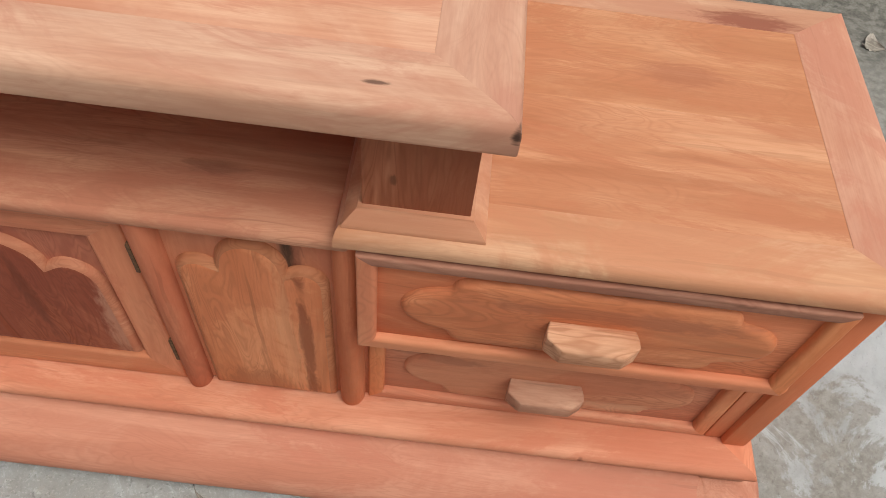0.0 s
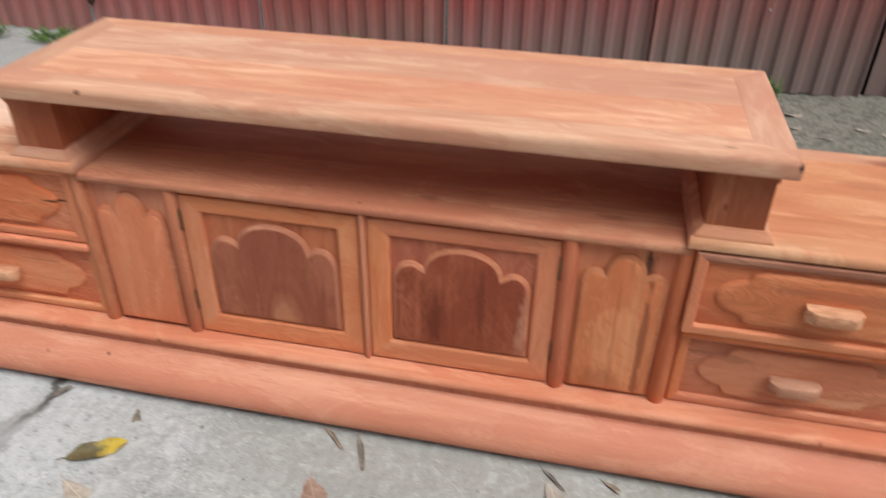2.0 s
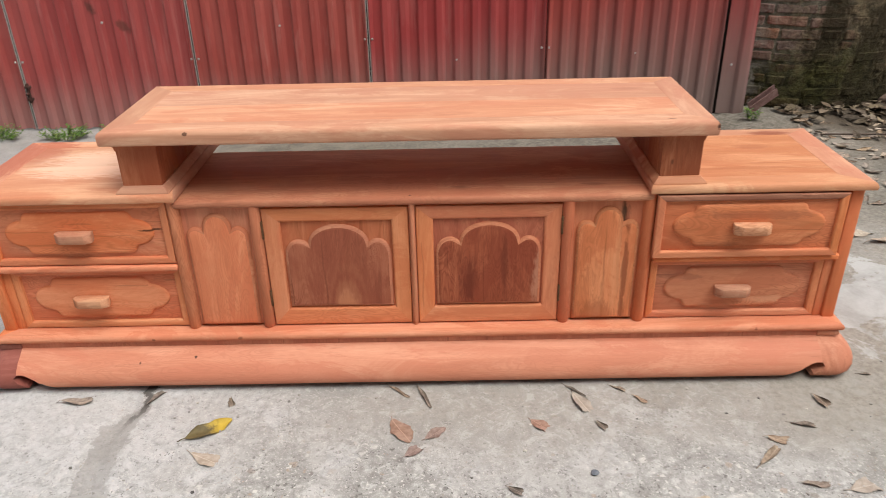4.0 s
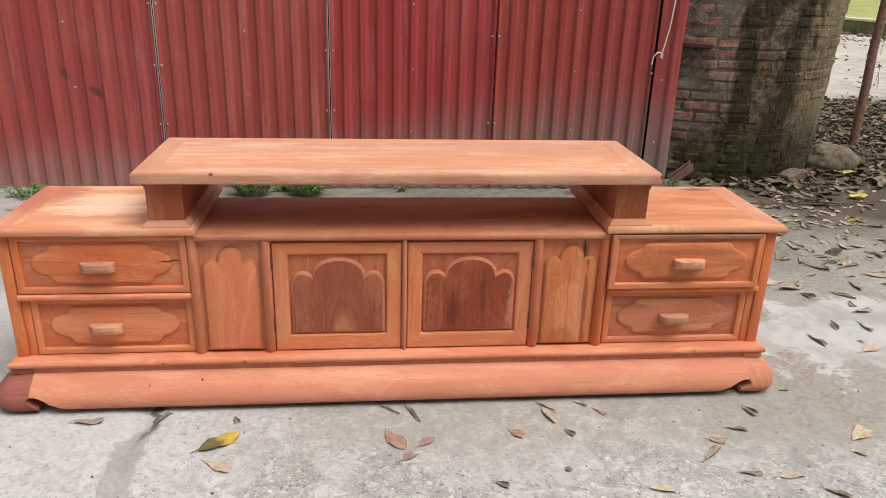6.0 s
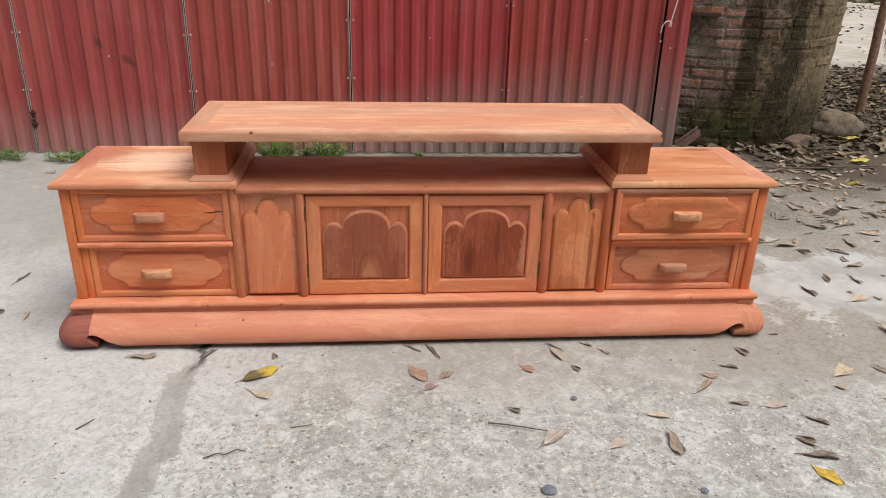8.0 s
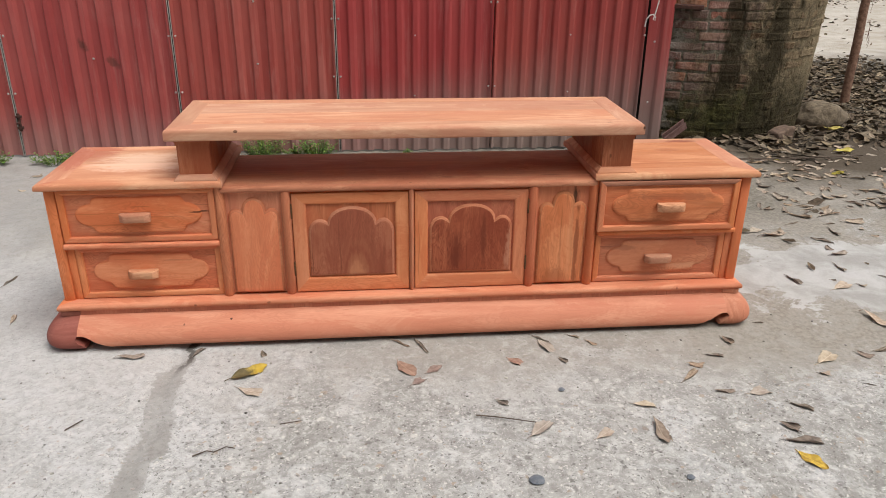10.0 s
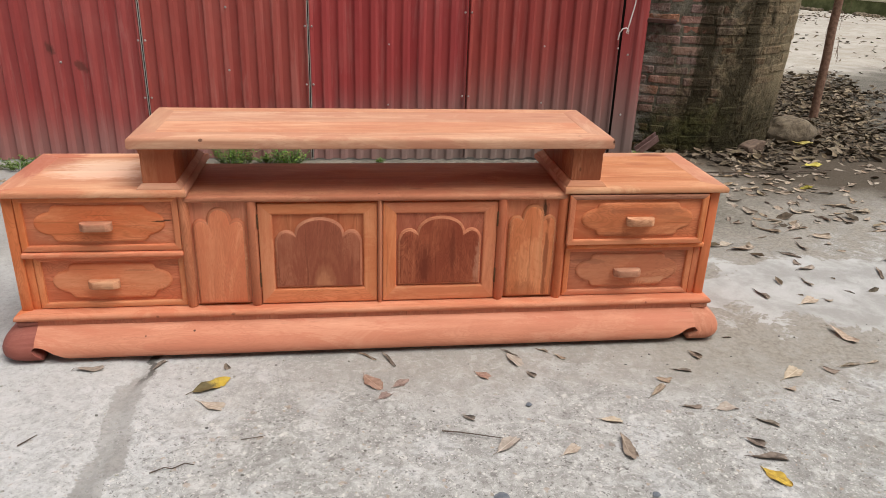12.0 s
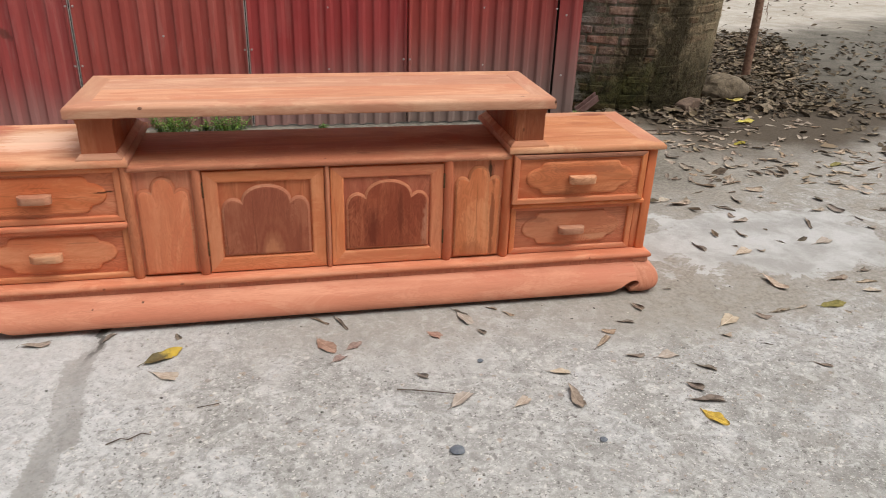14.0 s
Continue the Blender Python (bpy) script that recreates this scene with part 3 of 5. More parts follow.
def leaf_drift():
    n = Nodes("mixed dead leaves")
    seed = n.island()
    mottled = n.noise(n.coord, 60.0, 4, 0.65)
    other = n.math("FRACT", n.math("MULTIPLY", seed, 17.7))
    colour = n.mix(n.step(mottled, 0.3, 0.7), (0.06, 0.044, 0.028), (0.145, 0.112, 0.076))
    colour = n.mix(n.step(seed, 0.45, 0.95), colour, (0.26, 0.205, 0.14))
    colour = n.mix(n.step(other, 0.6, 1.0, 0.0, 0.7), colour, (0.055, 0.043, 0.032))
    return n.finish(n.tone(colour, other, 0.02, 0.3, 0.5), 0.8, mottled, 0.3, 0.001, 0.3)


CONCRETE, RED = concrete(), red_sheet()
STEEL = plain("grey galvanised edge", (0.36, 0.345, 0.33), (0.52, 0.505, 0.485), 60, 0.6, 0.2, 0.1)
UNSEEN_WALL = plain("grey light-blocking wall", (0.20, 0.19, 0.17), (0.30, 0.285, 0.26), 6, 0.9)
SCREW = plain("zinc screw head", (0.42, 0.40, 0.39), (0.55, 0.53, 0.52), 90, 0.45, 0.7, 0.1)
# stands in for the shade inside the fence's slit and grooves
DARK_GAP = plain("near-black gap fill", (0.012, 0.010, 0.009), (0.02, 0.017, 0.015), 20, 0.9)
BRICK = old_brick("old brick", (0.25, 0.115, 0.088), (0.38, 0.235, 0.19), 0.12)
MORTAR = old_brick("mossy mortar", (0.11, 0.103, 0.082), (0.25, 0.235, 0.20), 0.3)
ROCK = plain("rough grey stone", (0.09, 0.071, 0.05), (0.19, 0.152, 0.108), 22, 0.9, 0, 0.9, depth=0.012)
BARK = plain("brown weathered pole", (0.11, 0.058, 0.04), (0.22, 0.13, 0.09), 35, 0.9, 0, 0.8)
TWIG = plain("dark dry twig", (0.06, 0.045, 0.035), (0.13, 0.10, 0.08), 80, 0.85, 0, 0.5)
HINGE = plain("dull brass hinge", (0.09, 0.045, 0.022), (0.18, 0.09, 0.042), 200, 0.7)
WIRE = plain("white plastic wire", (0.55, 0.54, 0.52), (0.68, 0.67, 0.64), 60, 0.5)
BANK = plain("mossy wall", (0.07, 0.08, 0.03), (0.17, 0.18, 0.08), 5, 0.9)
COPING = plain("pale coping", (0.50, 0.47, 0.34), (0.64, 0.60, 0.46), 8, 0.85)
PEBBLE = plain("mixed pebbles", (0.14, 0.13, 0.125), (0.4, 0.38, 0.35), 50, 0.85, 0, 0.4, 1.1, True)
SLATE = plain("blue grey chip", (0.10, 0.115, 0.14), (0.17, 0.185, 0.21), 60, 0.8)
GREEN = plain("weed green", (0.06, 0.12, 0.025), (0.16, 0.25, 0.06), 40, 0.6, 0, 0.2, 0.7, True)
LITTER = leaf_drift()
RUST_SHEET = plain("rusty pink sheet scrap", (0.15, 0.078, 0.07), (0.26, 0.16, 0.15), 24, 0.8)
CHUNK = plain("dirty broken brick", (0.095, 0.066, 0.05), (0.18, 0.125, 0.095), 30, 0.92, 0, 0.8, depth=0.008)
RUST_BAR = plain("dark rusty iron", (0.045, 0.022, 0.018), (0.10, 0.045, 0.035), 40, 0.8, 0.1, 0.5)
LEAF_BROWN = leaf_material("brown dead leaf", (0.20, 0.148, 0.108), (0.34, 0.265, 0.20))
LEAF_GREY = leaf_material("grey brown dead leaf", (0.23, 0.185, 0.145), (0.40, 0.335, 0.27), 0.5)
LEAF_TAN = leaf_material("tan dead leaf", (0.33, 0.27, 0.215), (0.45, 0.385, 0.315), 0.25)
LEAF_RED = leaf_material("reddish dead leaf", (0.21, 0.135, 0.11), (0.32, 0.225, 0.185), 0.2)
LEAF_DARK = leaf_material("dark curled leaf", (0.13, 0.10, 0.078), (0.27, 0.215, 0.168))
LEAF_OLIVE = leaf_material("olive leaf", (0.12, 0.105, 0.03), (0.24, 0.21, 0.06), 0.2)
LEAF_OCHRE = leaf_material("ochre leaf", (0.30, 0.20, 0.06), (0.52, 0.38, 0.10), 0.2)
LEAF_YELLOW = leaf_material("yellow fallen leaf", (0.40, 0.33, 0.03), (0.56, 0.47, 0.06), 0.2)


def yellow_brown_leaf():
    n = Nodes("half yellow leaf")
    x, y, z = n.xyz(n.coord)
    mottled = n.noise(n.coord, 55.0, 4, 0.7)
    edge = n.step(n.math("ADD", x, n.math("MULTIPLY", n.math("SUBTRACT", mottled, 0.5), 0.06)), -0.004, 0.03)
    colour = n.mix(edge, n.mix(mottled, (0.035, 0.028, 0.016), (0.20, 0.155, 0.065)), n.mix(mottled, (0.36, 0.24, 0.03), (0.60, 0.44, 0.07)))
    return n.finish(colour, 0.6, mottled, 0.3, 0.001, 0.3)


LEAF_HALF = yellow_brown_leaf()

# ---------------------------------------------------------------- mesh helpers


def mesh_object(name, bm, material, smooth=False):
    bmesh.ops.recalc_face_normals(bm, faces=bm.faces)
    data = bpy.data.meshes.new(name)
    bm.to_mesh(data)
    bm.free()
    data.materials.append(material)
    if smooth:
        data.polygons.foreach_set("use_smooth", [True] * len(data.polygons))
        data.set_sharp_from_angle(angle=radians(38))
    return new(name, data)


def part(name, bm, material, parent, label="", smooth=True):
    """One mesh object under a thing or under a part."""
    ob = mesh_object(name, bm, material, smooth)
    ob.parent = parent
    return tagged(ob, label)


def thing(name, label, category, group="", kind="", at=(0, 0, 0)):
    ob = new(name)
    ob.empty_display_size = 0.1
    ob.location = at
    return tagged(ob, label, category, group, kind)


def box(bm, x0, x1, y0, y1, z0, z1, bevel=0.0, segments=2):
    """A block, its edges rounded by bevel."""
    made = bmesh.ops.create_cube(bm, size=1.0, matrix=Matrix.Translation(((x0 + x1) / 2, (y0 + y1) / 2, (z0 + z1) / 2)) @ Matrix.Diagonal((x1 - x0, y1 - y0, z1 - z0, 1)))
    if bevel:
        edges = list({e for v in made["verts"] for e in v.link_edges})
        bmesh.ops.bevel(bm, geom=edges, offset=bevel, segments=segments, profile=0.5, affect="EDGES", clamp_overlap=True)
    return bm


def block(*size, bevel=0.0, segments=2):
    return box(bmesh.new(), *size, bevel=bevel, segments=segments)


def loft(rings, caps=True, closed=True):
    """A skin over rings of equal length."""
    bm = bmesh.new()
    rows = [[bm.verts.new(p) for p in ring] for ring in rings]
    count = len(rows[0])
    for a, b in zip(rows, rows[1:]):
        for i in range(count if closed else count - 1):
            j = (i + 1) % count
            bm.faces.new((a[i], a[j], b[j], b[i]))
    if caps:
        bm.faces.new(rows[0])
        bm.faces.new(rows[-1])
    return bm


def mitred(plan, h0, h1, place, outer=0.0, inner=0.0, under=0.0):
    """A mitred bar, with its outer face edge, inner face edge and outer back edge rounded by the radii given."""
    (ax, ay), (bx, by), (cx, cy), (dx, dy) = plan
    # section from the outer back edge over the face to the inner back edge, as (share of the way in, height)
    width = math.hypot((ax + bx) / 2 - (cx + dx) / 2, (ay + by) / 2 - (cy + dy) / 2)
    deep = h1 - h0
    section = []
    for k in range(5):
        a = radians(90 * k / 4)
        section.append((under * (1 - math.sin(a)), h0 + under * (1 - math.cos(a))) if under else (0, h0))
    for k in range(7):
        a = radians(90 * k / 6)
        section.append((outer * (1 - math.cos(a)), h1 - outer * (1 - math.sin(a))))
    for k in range(5):
        a = radians(90 * k / 4)
        section.append((width - inner * (1 - math.sin(a)), h1 - inner * (1 - math.cos(a))))
    section.append((width, h0))
    clean = [section[0]]
    for p in section[1:]:
        if math.hypot(p[0] - clean[-1][0], p[1] - clean[-1][1]) > 1e-5:
            clean.append(p)
    rings = []
    for (ox, oy), (ix, iy) in (((ax, ay), (dx, dy)), ((bx, by), (cx, cy))):
        rings.append([place(ox + (ix - ox) * w / width, oy + (iy - oy) * w / width, h) for w, h in clean])
    return loft(rings)


def flat(u, v, h):
    return (u, v, h)


def upright(u, v, h):
    return (u, -h, v)


def frame_plans(u0, u1, v0, v1, wl, wr, wb, wt):
    """The plans of the four bars of a mitred frame: bottom, right, top, left."""
    o = ((u0, v0), (u1, v0), (u1, v1), (u0, v1))
    i = ((u0 + wl, v0 + wb), (u1 - wr, v0 + wb), (u1 - wr, v1 - wt), (u0 + wl, v1 - wt))
    return [(o[k], o[(k + 1) % 4], i[(k + 1) % 4], i[k]) for k in range(4)]


def inset(outline, d):
    """The outline moved inward by d, vertex by vertex (counter-clockwise)."""
    out = []
    count = len(outline)
    for k, (x, z) in enumerate(outline):
        px, pz = outline[k - 1]
        qx, qz = outline[(k + 1) % count]
        ax, az, bx, bz = x - px, z - pz, qx - x, qz - z
        la, lb = math.hypot(ax, az) or 1, math.hypot(bx, bz) or 1
        nx, nz = -az / la - bz / lb, ax / la + bx / lb
        ln = math.hypot(nx, nz) or 1
        nx, nz = nx / ln, nz / ln
        miter = min(1.6, 1 / max(0.4, abs(nx * -az / la + nz * ax / la)))
        out.append((x + nx * d * miter, z + nz * d * miter))
    return out


def relief(outline, y_back, y_face, round_by):
    """A carved field that stands proud: its edge rises in a quarter round."""
    rings = []
    for share, rise in ((0.0, 0.0), (0.06, 0.32), (0.24, 0.68), (0.55, 0.92), (1.0, 1.0)):
        ring = inset(outline, round_by * share) if share else outline
        rings.append([(x, y_back + (y_face - y_back) * rise, z) for x, z in ring])
    bm = loft(rings, caps=False)
    for face in list(bm.faces)[:len(outline) * 3]:
        face.material_index = 1
    top = [v for v in bm.verts][-len(outline):]
    bm.faces.new(top)
    return bm


def arch_outline(x0, x1, z0, z_side, z_shoulder, xa, xb, z_top):
    """Three lobes over a straight-sided field, counter-clockwise from the lower left."""
    pts = [(x0, z0), (x1, z0), (x1, z_side)]
    def shoulder(edge, cusp):
        a = 0.6 * abs(cusp - edge)
        way = 1 if cusp > edge else -1
        cx = edge + way * a
        end = math.acos(0.4 / 0.6)
        return [(cx - way * a * math.cos(t), z_side + (z_shoulder - z_side) * math.sin(t)) for t in (math.pi - end) * np.linspace(0.12, 1, 8)]
    right = shoulder(x1, xb)
    left = shoulder(x0, xa)
    z_cusp = right[-1][1]
    pts += right
    mid, half = (xa + xb) / 2, (xb - xa) / 2
    pts += [(mid + half * math.cos(t), z_cusp + (z_top - z_cusp) * math.sin(t)) for t in np.linspace(0.12, math.pi - 0.12, 17)]
    pts += left[::-1]
    pts.append((x0, z_side))
    return pts


def cartouche_outline(xm, zm, half, body, h):
    """A long field with a lobe at each end. half: half its length; body: half the straight part; h: half its height."""
    w = half - body
    quarter = [(body + 0.30 * w * math.cos(t), h * 0.66 + 0.34 * h * math.sin(t)) for t in np.linspace(math.pi / 2, 0.1, 6)]
    lobe = [(body + 0.26 * w + 0.74 * w * math.cos(t), 0.64 * h * math.sin(t)) for t in np.linspace(math.pi / 2 - 0.15, 0, 9)]
    up = quarter + lobe
    right = [(x, -z) for x, z in up][:-1] + up[::-1]
    left = [(-x, -z) for x, z in right][::1]
    return [(xm + x, zm + z) for x, z in right + left]


def smooth01(v, lo, hi):
    t = min(1.0, max(0.0, (v - lo) / (hi - lo)))
    return t * t * (3 - 2 * t)

# ---------------------------------------------------------------- ground
def joint_line(y):
    """The middle of the eroded joint in the concrete."""
    return -0.775 - 0.025 * smooth01(-y, 0.1, 0.35) - 0.012 * smooth01(-y, 0.5, 0.75) + 0.012 * math.sin(9 * y) + 0.006 * math.sin(23 * y + 1)


def ground_height(x, y):
    h = 0.004 * noise.noise((x * 1.3, y * 1.3, 0)) + 0.0025 * noise.noise((x * 6, y * 6, 3))
    h *= smooth01(abs(y), 0.0, 0.6) * 0.8 + 0.2
    h -= 0.035 * smooth01(y, 0.9, 2.4) * smooth01(-x, -2.0, -1.3)
    if -2.4 < y < 0.3:
        h -= 0.010 * math.exp(-((x - joint_line(y)) / 0.026) ** 2) * smooth01(-y, -0.3, 0.2)
    return h - 0.004


def steps(lo, hi, near_lo, near_hi, fine):
    """Positions from lo to hi, fine between near_lo and near_hi and ever wider outside."""
    inside = list(np.arange(near_lo, near_hi, fine))
    up, gap = [near_hi], fine
    while up[-1] < hi:
        gap *= 1.35
        up.append(min(hi, up[-1] + gap))
    down, gap = [near_lo], fine
    while down[-1] > lo:
        gap *= 1.35
        down.append(max(lo, down[-1] - gap))
    return down[:0:-1] + inside + up


def build_ground():
    xs = steps(-400, 400, -2.0, 3.2, 0.022)
    ys = steps(-400, 400, -1.6, 2.6, 0.03)
    verts = [(x, y, ground_height(x, y)) for y in ys for x in xs]
    w = len(xs)
    faces = [(j * w + i, j * w + i + 1, (j + 1) * w + i + 1, (j + 1) * w + i) for j in range(len(ys) - 1) for i in range(w - 1)]
    data = bpy.data.meshes.new("ground")
    data.from_pydata(verts, [], faces)
    data.materials.append(CONCRETE)
    data.polygons.foreach_set("use_smooth", [True] * len(data.polygons))
    tagged(new("ground", data), "worn grey concrete yard with exposed aggregate", "ground", kind="structure")


build_ground()


def build_unseen_wall():
    # added out of view, to keep low front light off the shelf
    bm = block(-9.0, 9.0, -5.1, -4.8, -0.05, 4.6, bevel=0.01)
    tagged(mesh_object("unseen_wall", bm, UNSEEN_WALL), "unseen grey wall added to block low front light", "wall", kind="structure")


build_unseen_wall()

# ---------------------------------------------------------------- fence of red corrugated sheets
FENCE_Y, FENCE_TOP = 2.43, 1.4


def sheet_mesh(x0, x1, z0, z1, pitch=0.0985, deep=0.021):
    """Trapezoid ribs with tight shoulders."""
    shape = ((0.0, 0.0), (0.20, 0.0), (0.36, 0.0), (0.39, 0.05), (0.49, 0.93), (0.52, 1.0), (0.56, 1.0), (0.74, 0.99), (0.78, 1.0), (0.81, 0.94), (0.95, 0.05), (0.98, 0.0))
    line = []
    x = math.floor(x0 / pitch) * pitch
    while x < x1 + pitch:
        for share, rise in shape:
            u = x + share * pitch
            if x0 < u < x1:
                line.append((u, rise * deep))
        x += pitch
    line = [(x0, 0.0)] + line + [(x1, 0.0)]
    zs = np.linspace(z0, z1, 12)
    rings = []
    for z in zs:
        dent = 0.004 * noise.noise((x0, z * 2, 1))
        rings.append([(u, FENCE_Y - d + dent + 0.003 * noise.noise((u * 2, z * 2, 7)), z + (0.012 * noise.noise((u * 5, 0, 2)) if z == z0 else 0)) for u, d in line])
    back = [[(u, v + 0.0015, w) for u, v, w in ring] for ring in rings]
    bm = loft(rings, caps=False, closed=False)
    bm.verts.ensure_lookup_table()
    wide = len(line)
    front = [[bm.verts[r * wide + i] for i in range(wide)] for r in range(len(rings))]
    rear = [[bm.verts.new(p) for p in ring] for ring in back]
    for row_a, row_b in zip(rear, rear[1:]):
        for i in range(wide - 1):
            bm.faces.new((row_b[i], row_b[i + 1], row_a[i + 1], row_a[i]))
    # the sheet's cut edges
    for i in (0, -1):
        for r in range(len(rings) - 1):
            bm.faces.new((front[r][i], front[r + 1][i], rear[r + 1][i], rear[r][i]))
    for r in (0, -1):
        for i in range(wide - 1):
            bm.faces.new((front[r][i], front[r][i + 1], rear[r][i + 1], rear[r][i]))
    bmesh.ops.recalc_face_normals(bm, faces=list(bm.faces))
    return bm


def screw_mesh():
    bm = bmesh.new()
    bmesh.ops.create_cone(bm, cap_ends=True, segments=10, radius1=0.0075, radius2=0.004, depth=0.007, matrix=Matrix.Rotation(radians(90), 4, "X"))
    return bm


def build_fence():
    fence = thing("sheet_metal_fence", "faded red corrugated metal fence with muddy grey foot", "fence", kind="structure")
    seams = [-5.24, -4.26, -3.28, -2.296, -1.307, -0.329, 0.650, 1.640]
    for a, b in zip(seams, seams[1:]):
        part("sheet", sheet_mesh(a + 0.006, b - 0.006, -0.03, FENCE_TOP), RED, fence, smooth=True)
    for x in seams[1:-1]:
        if x > 0.5:
            # here the sheets simply lap
            part("lap", block(x - 0.007, x + 0.0035, FENCE_Y - 0.008, FENCE_Y + 0.006, -0.03, FENCE_TOP, bevel=0.002), RED, fence)
            part("edge_groove", block(x + 0.0037, x + 0.007, FENCE_Y - 0.003, FENCE_Y + 0.004, -0.02, FENCE_TOP - 0.01), DARK_GAP, fence, smooth=False)
            continue
        for low, high in ((-0.0080, -0.0040), (0.0020, 0.0055)):
            part("edge_strip", block(x + low, x + high, FENCE_Y - 0.020, FENCE_Y + 0.006, -0.03, FENCE_TOP, bevel=0.0012), STEEL, fence, "thin grey metal edge strip")
        part("edge_groove", block(x - 0.0038, x + 0.0018, FENCE_Y - 0.014, FENCE_Y + 0.004, -0.02, FENCE_TOP - 0.01), DARK_GAP, fence, smooth=False)
    # the end sheet stands past a dark slit
    part("sheet", sheet_mesh(1.656, 1.815, -0.02, FENCE_TOP, 0.14, 0.020), RED, fence, "narrow red end sheet")
    # added board; the slit's depth of shade is its near-black colour
    part("gap_board", block(1.632, 1.69, FENCE_Y + 0.02, FENCE_Y + 0.05, -0.05, FENCE_TOP - 0.02, bevel=0.003), DARK_GAP, fence, "near-black board added for the shade in the fence slit", smooth=False)
    first = part("screw", screw_mesh(), SCREW, fence, smooth=True)
    places = []
    for x in seams[2:-1]:
        for z in ((0.36, 0.70, 1.04) if x < -1 else (0.45, 0.80, 1.15) if x < 0 else (0.385, 0.90, 1.3)):
            places += [(x - 0.020, z), (x + 0.020, z)]
    places += [(-0.813, 0.532), (-1.783, 0.567), (0.16, 0.702), (0.156, 0.328), (1.145, 0.705), (1.152, 0.346), (-0.81, 0.90), (0.16, 1.07), (1.15, 1.06), (-1.80, 0.93)]
    places += [(1.63, 0.70), (1.70, 0.27), (1.70, 0.66)]
    first.location = (places[0][0], FENCE_Y - 0.022, places[0][1])
    for x, z in places[1:]:
        ob = new("screw", first.data)
        ob.parent = fence
        ob.location = (x, FENCE_Y - 0.022, z)
    return fence


build_fence()


def build_latch():
    """A short rusty bolt on the seam of the fence, with its staple."""
    latch = thing("bolt_latch", "small dark rusty bolt on the red fence", "latch", at=(-2.283, FENCE_Y - 0.024, 0.185))
    bolt = bmesh.new()
    bmesh.ops.create_cone(bolt, cap_ends=True, segments=10, radius1=0.008, radius2=0.008, depth=0.11)
    part("bolt", bolt, RUST_BAR, latch)
    for z in (-0.035, 0.035):
        part("staple", block(-0.016, 0.016, -0.011, 0.012, z - 0.008, z + 0.008, bevel=0.003), RUST_BAR, latch)
    part("grip", block(-0.006, 0.006, -0.035, 0.0, -0.006, 0.006, bevel=0.003), RUST_BAR, latch)


build_latch()


def tube(points, radius, sides=8, taper=1.0):
    """A round bar along points."""
    rings = []
    pts = [Vector(p) for p in points]
    for k, p in enumerate(pts):
        way = (pts[min(k + 1, len(pts) - 1)] - pts[max(k - 1, 0)]).normalized()
        side = way.cross(Vector((0.13, 0.31, 0.94))).normalized()
        other = way.cross(side)
        r = radius * (1 + (taper - 1) * k / (len(pts) - 1))
        rings.append([p + r * (math.cos(a) * side + math.sin(a) * other) for a in [2 * math.pi * i / sides for i in range(sides)]])
    return loft(rings)


def build_wire():
    pts = [(1.618, 2.395, 0.755), (1.622, 2.39, 0.80), (1.640, 2.388, 0.825), (1.66, 2.386, 0.83), (1.678, 2.385, 0.815), (1.676, 2.384, 0.795), (1.664, 2.384, 0.80), (1.674, 2.385, 0.84), (1.684, 2.386, 0.89), (1.700, 2.388, 0.97), (1.712, 2.39, 1.1), (1.72, 2.395, 1.25), (1.72, 2.40, 1.38)]
    tagged(mesh_object("wire_loop", tube(pts, 0.0042), WIRE, True), "bent white wire hanging on the red fence", "wire")


build_wire()


def build_scrap():
    """A strip of rusty sheet leaning at the foot of the end sheet."""
    bm = bmesh.new()
    for k in range(2):
        box(bm, -0.088, 0.088, -0.002 + 0.018 * k, 0.002 + 0.018 * k, -0.03 + 0.03 * k, 0.03 + 0.02 * k)
    ob = mesh_object("metal_scrap", bm, RUST_SHEET)
    ob.matrix_world = pose(1.90, 2.36, 0.072, 20, -34, 10)
    tagged(ob, "rusty pink sheet metal scrap leaning by the brick pier", "scrap metal")


build_scrap()

# ---------------------------------------------------------------- round brick pier
PIER = (2.28, 3.30)


def pier_radius(z):
    return 0.865 + 0.05 * z


def build_pier():
    pier = thing("round_brick_pier", "round weathered brick pier, mossy and sooty", "brick pier", kind="structure", at=(PIER[0], PIER[1], 0))
    rings = []
    for z in np.linspace(-0.06, 1.7, 36):
        ring = []
        for k in range(96):
            a = 2 * math.pi * k / 96
            r = pier_radius(z) - 0.001 + 0.006 * noise.noise((3 * math.cos(a), 3 * math.sin(a), z * 3)) + 0.005 * noise.noise((11 * math.cos(a), 11 * math.sin(a), z * 11))
            # plaster and moss hide the joints on the side away from the fence
            r += 0.014 * smooth01(math.cos(a - radians(-20)), 0.2, 0.8)
            ring.append((PIER[0] + r * math.cos(a), PIER[1] + r * math.sin(a), z))
        rings.append(ring)
    wall = part("mortar", loft(rings), MORTAR, pier, "mossy mortar and plaster")
    wall.matrix_parent_inverse = Matrix.Translation((-PIER[0], -PIER[1], 0))
    return pier


pier = build_pier()


def build_rock(name, at, size, seed, label):
    bm = bmesh.new()
    bmesh.ops.create_icosphere(bm, subdivisions=4, radius=1.0)
    for v in bm.verts:
        p = v.co.copy()
        k = 1 + 0.22 * noise.noise(p * 1.3 + Vector((seed, 0, 0))) + 0.07 * noise.noise(p * 4 + Vector((0, seed, 0)))
        v.co = Vector((p.x * size[0] * k, p.y * size[1] * k, max(-0.5, p.z) * size[2] * k))
    ob = mesh_object(name, bm, ROCK, True)
    ob.location = at
    return tagged(ob, label, "stone")


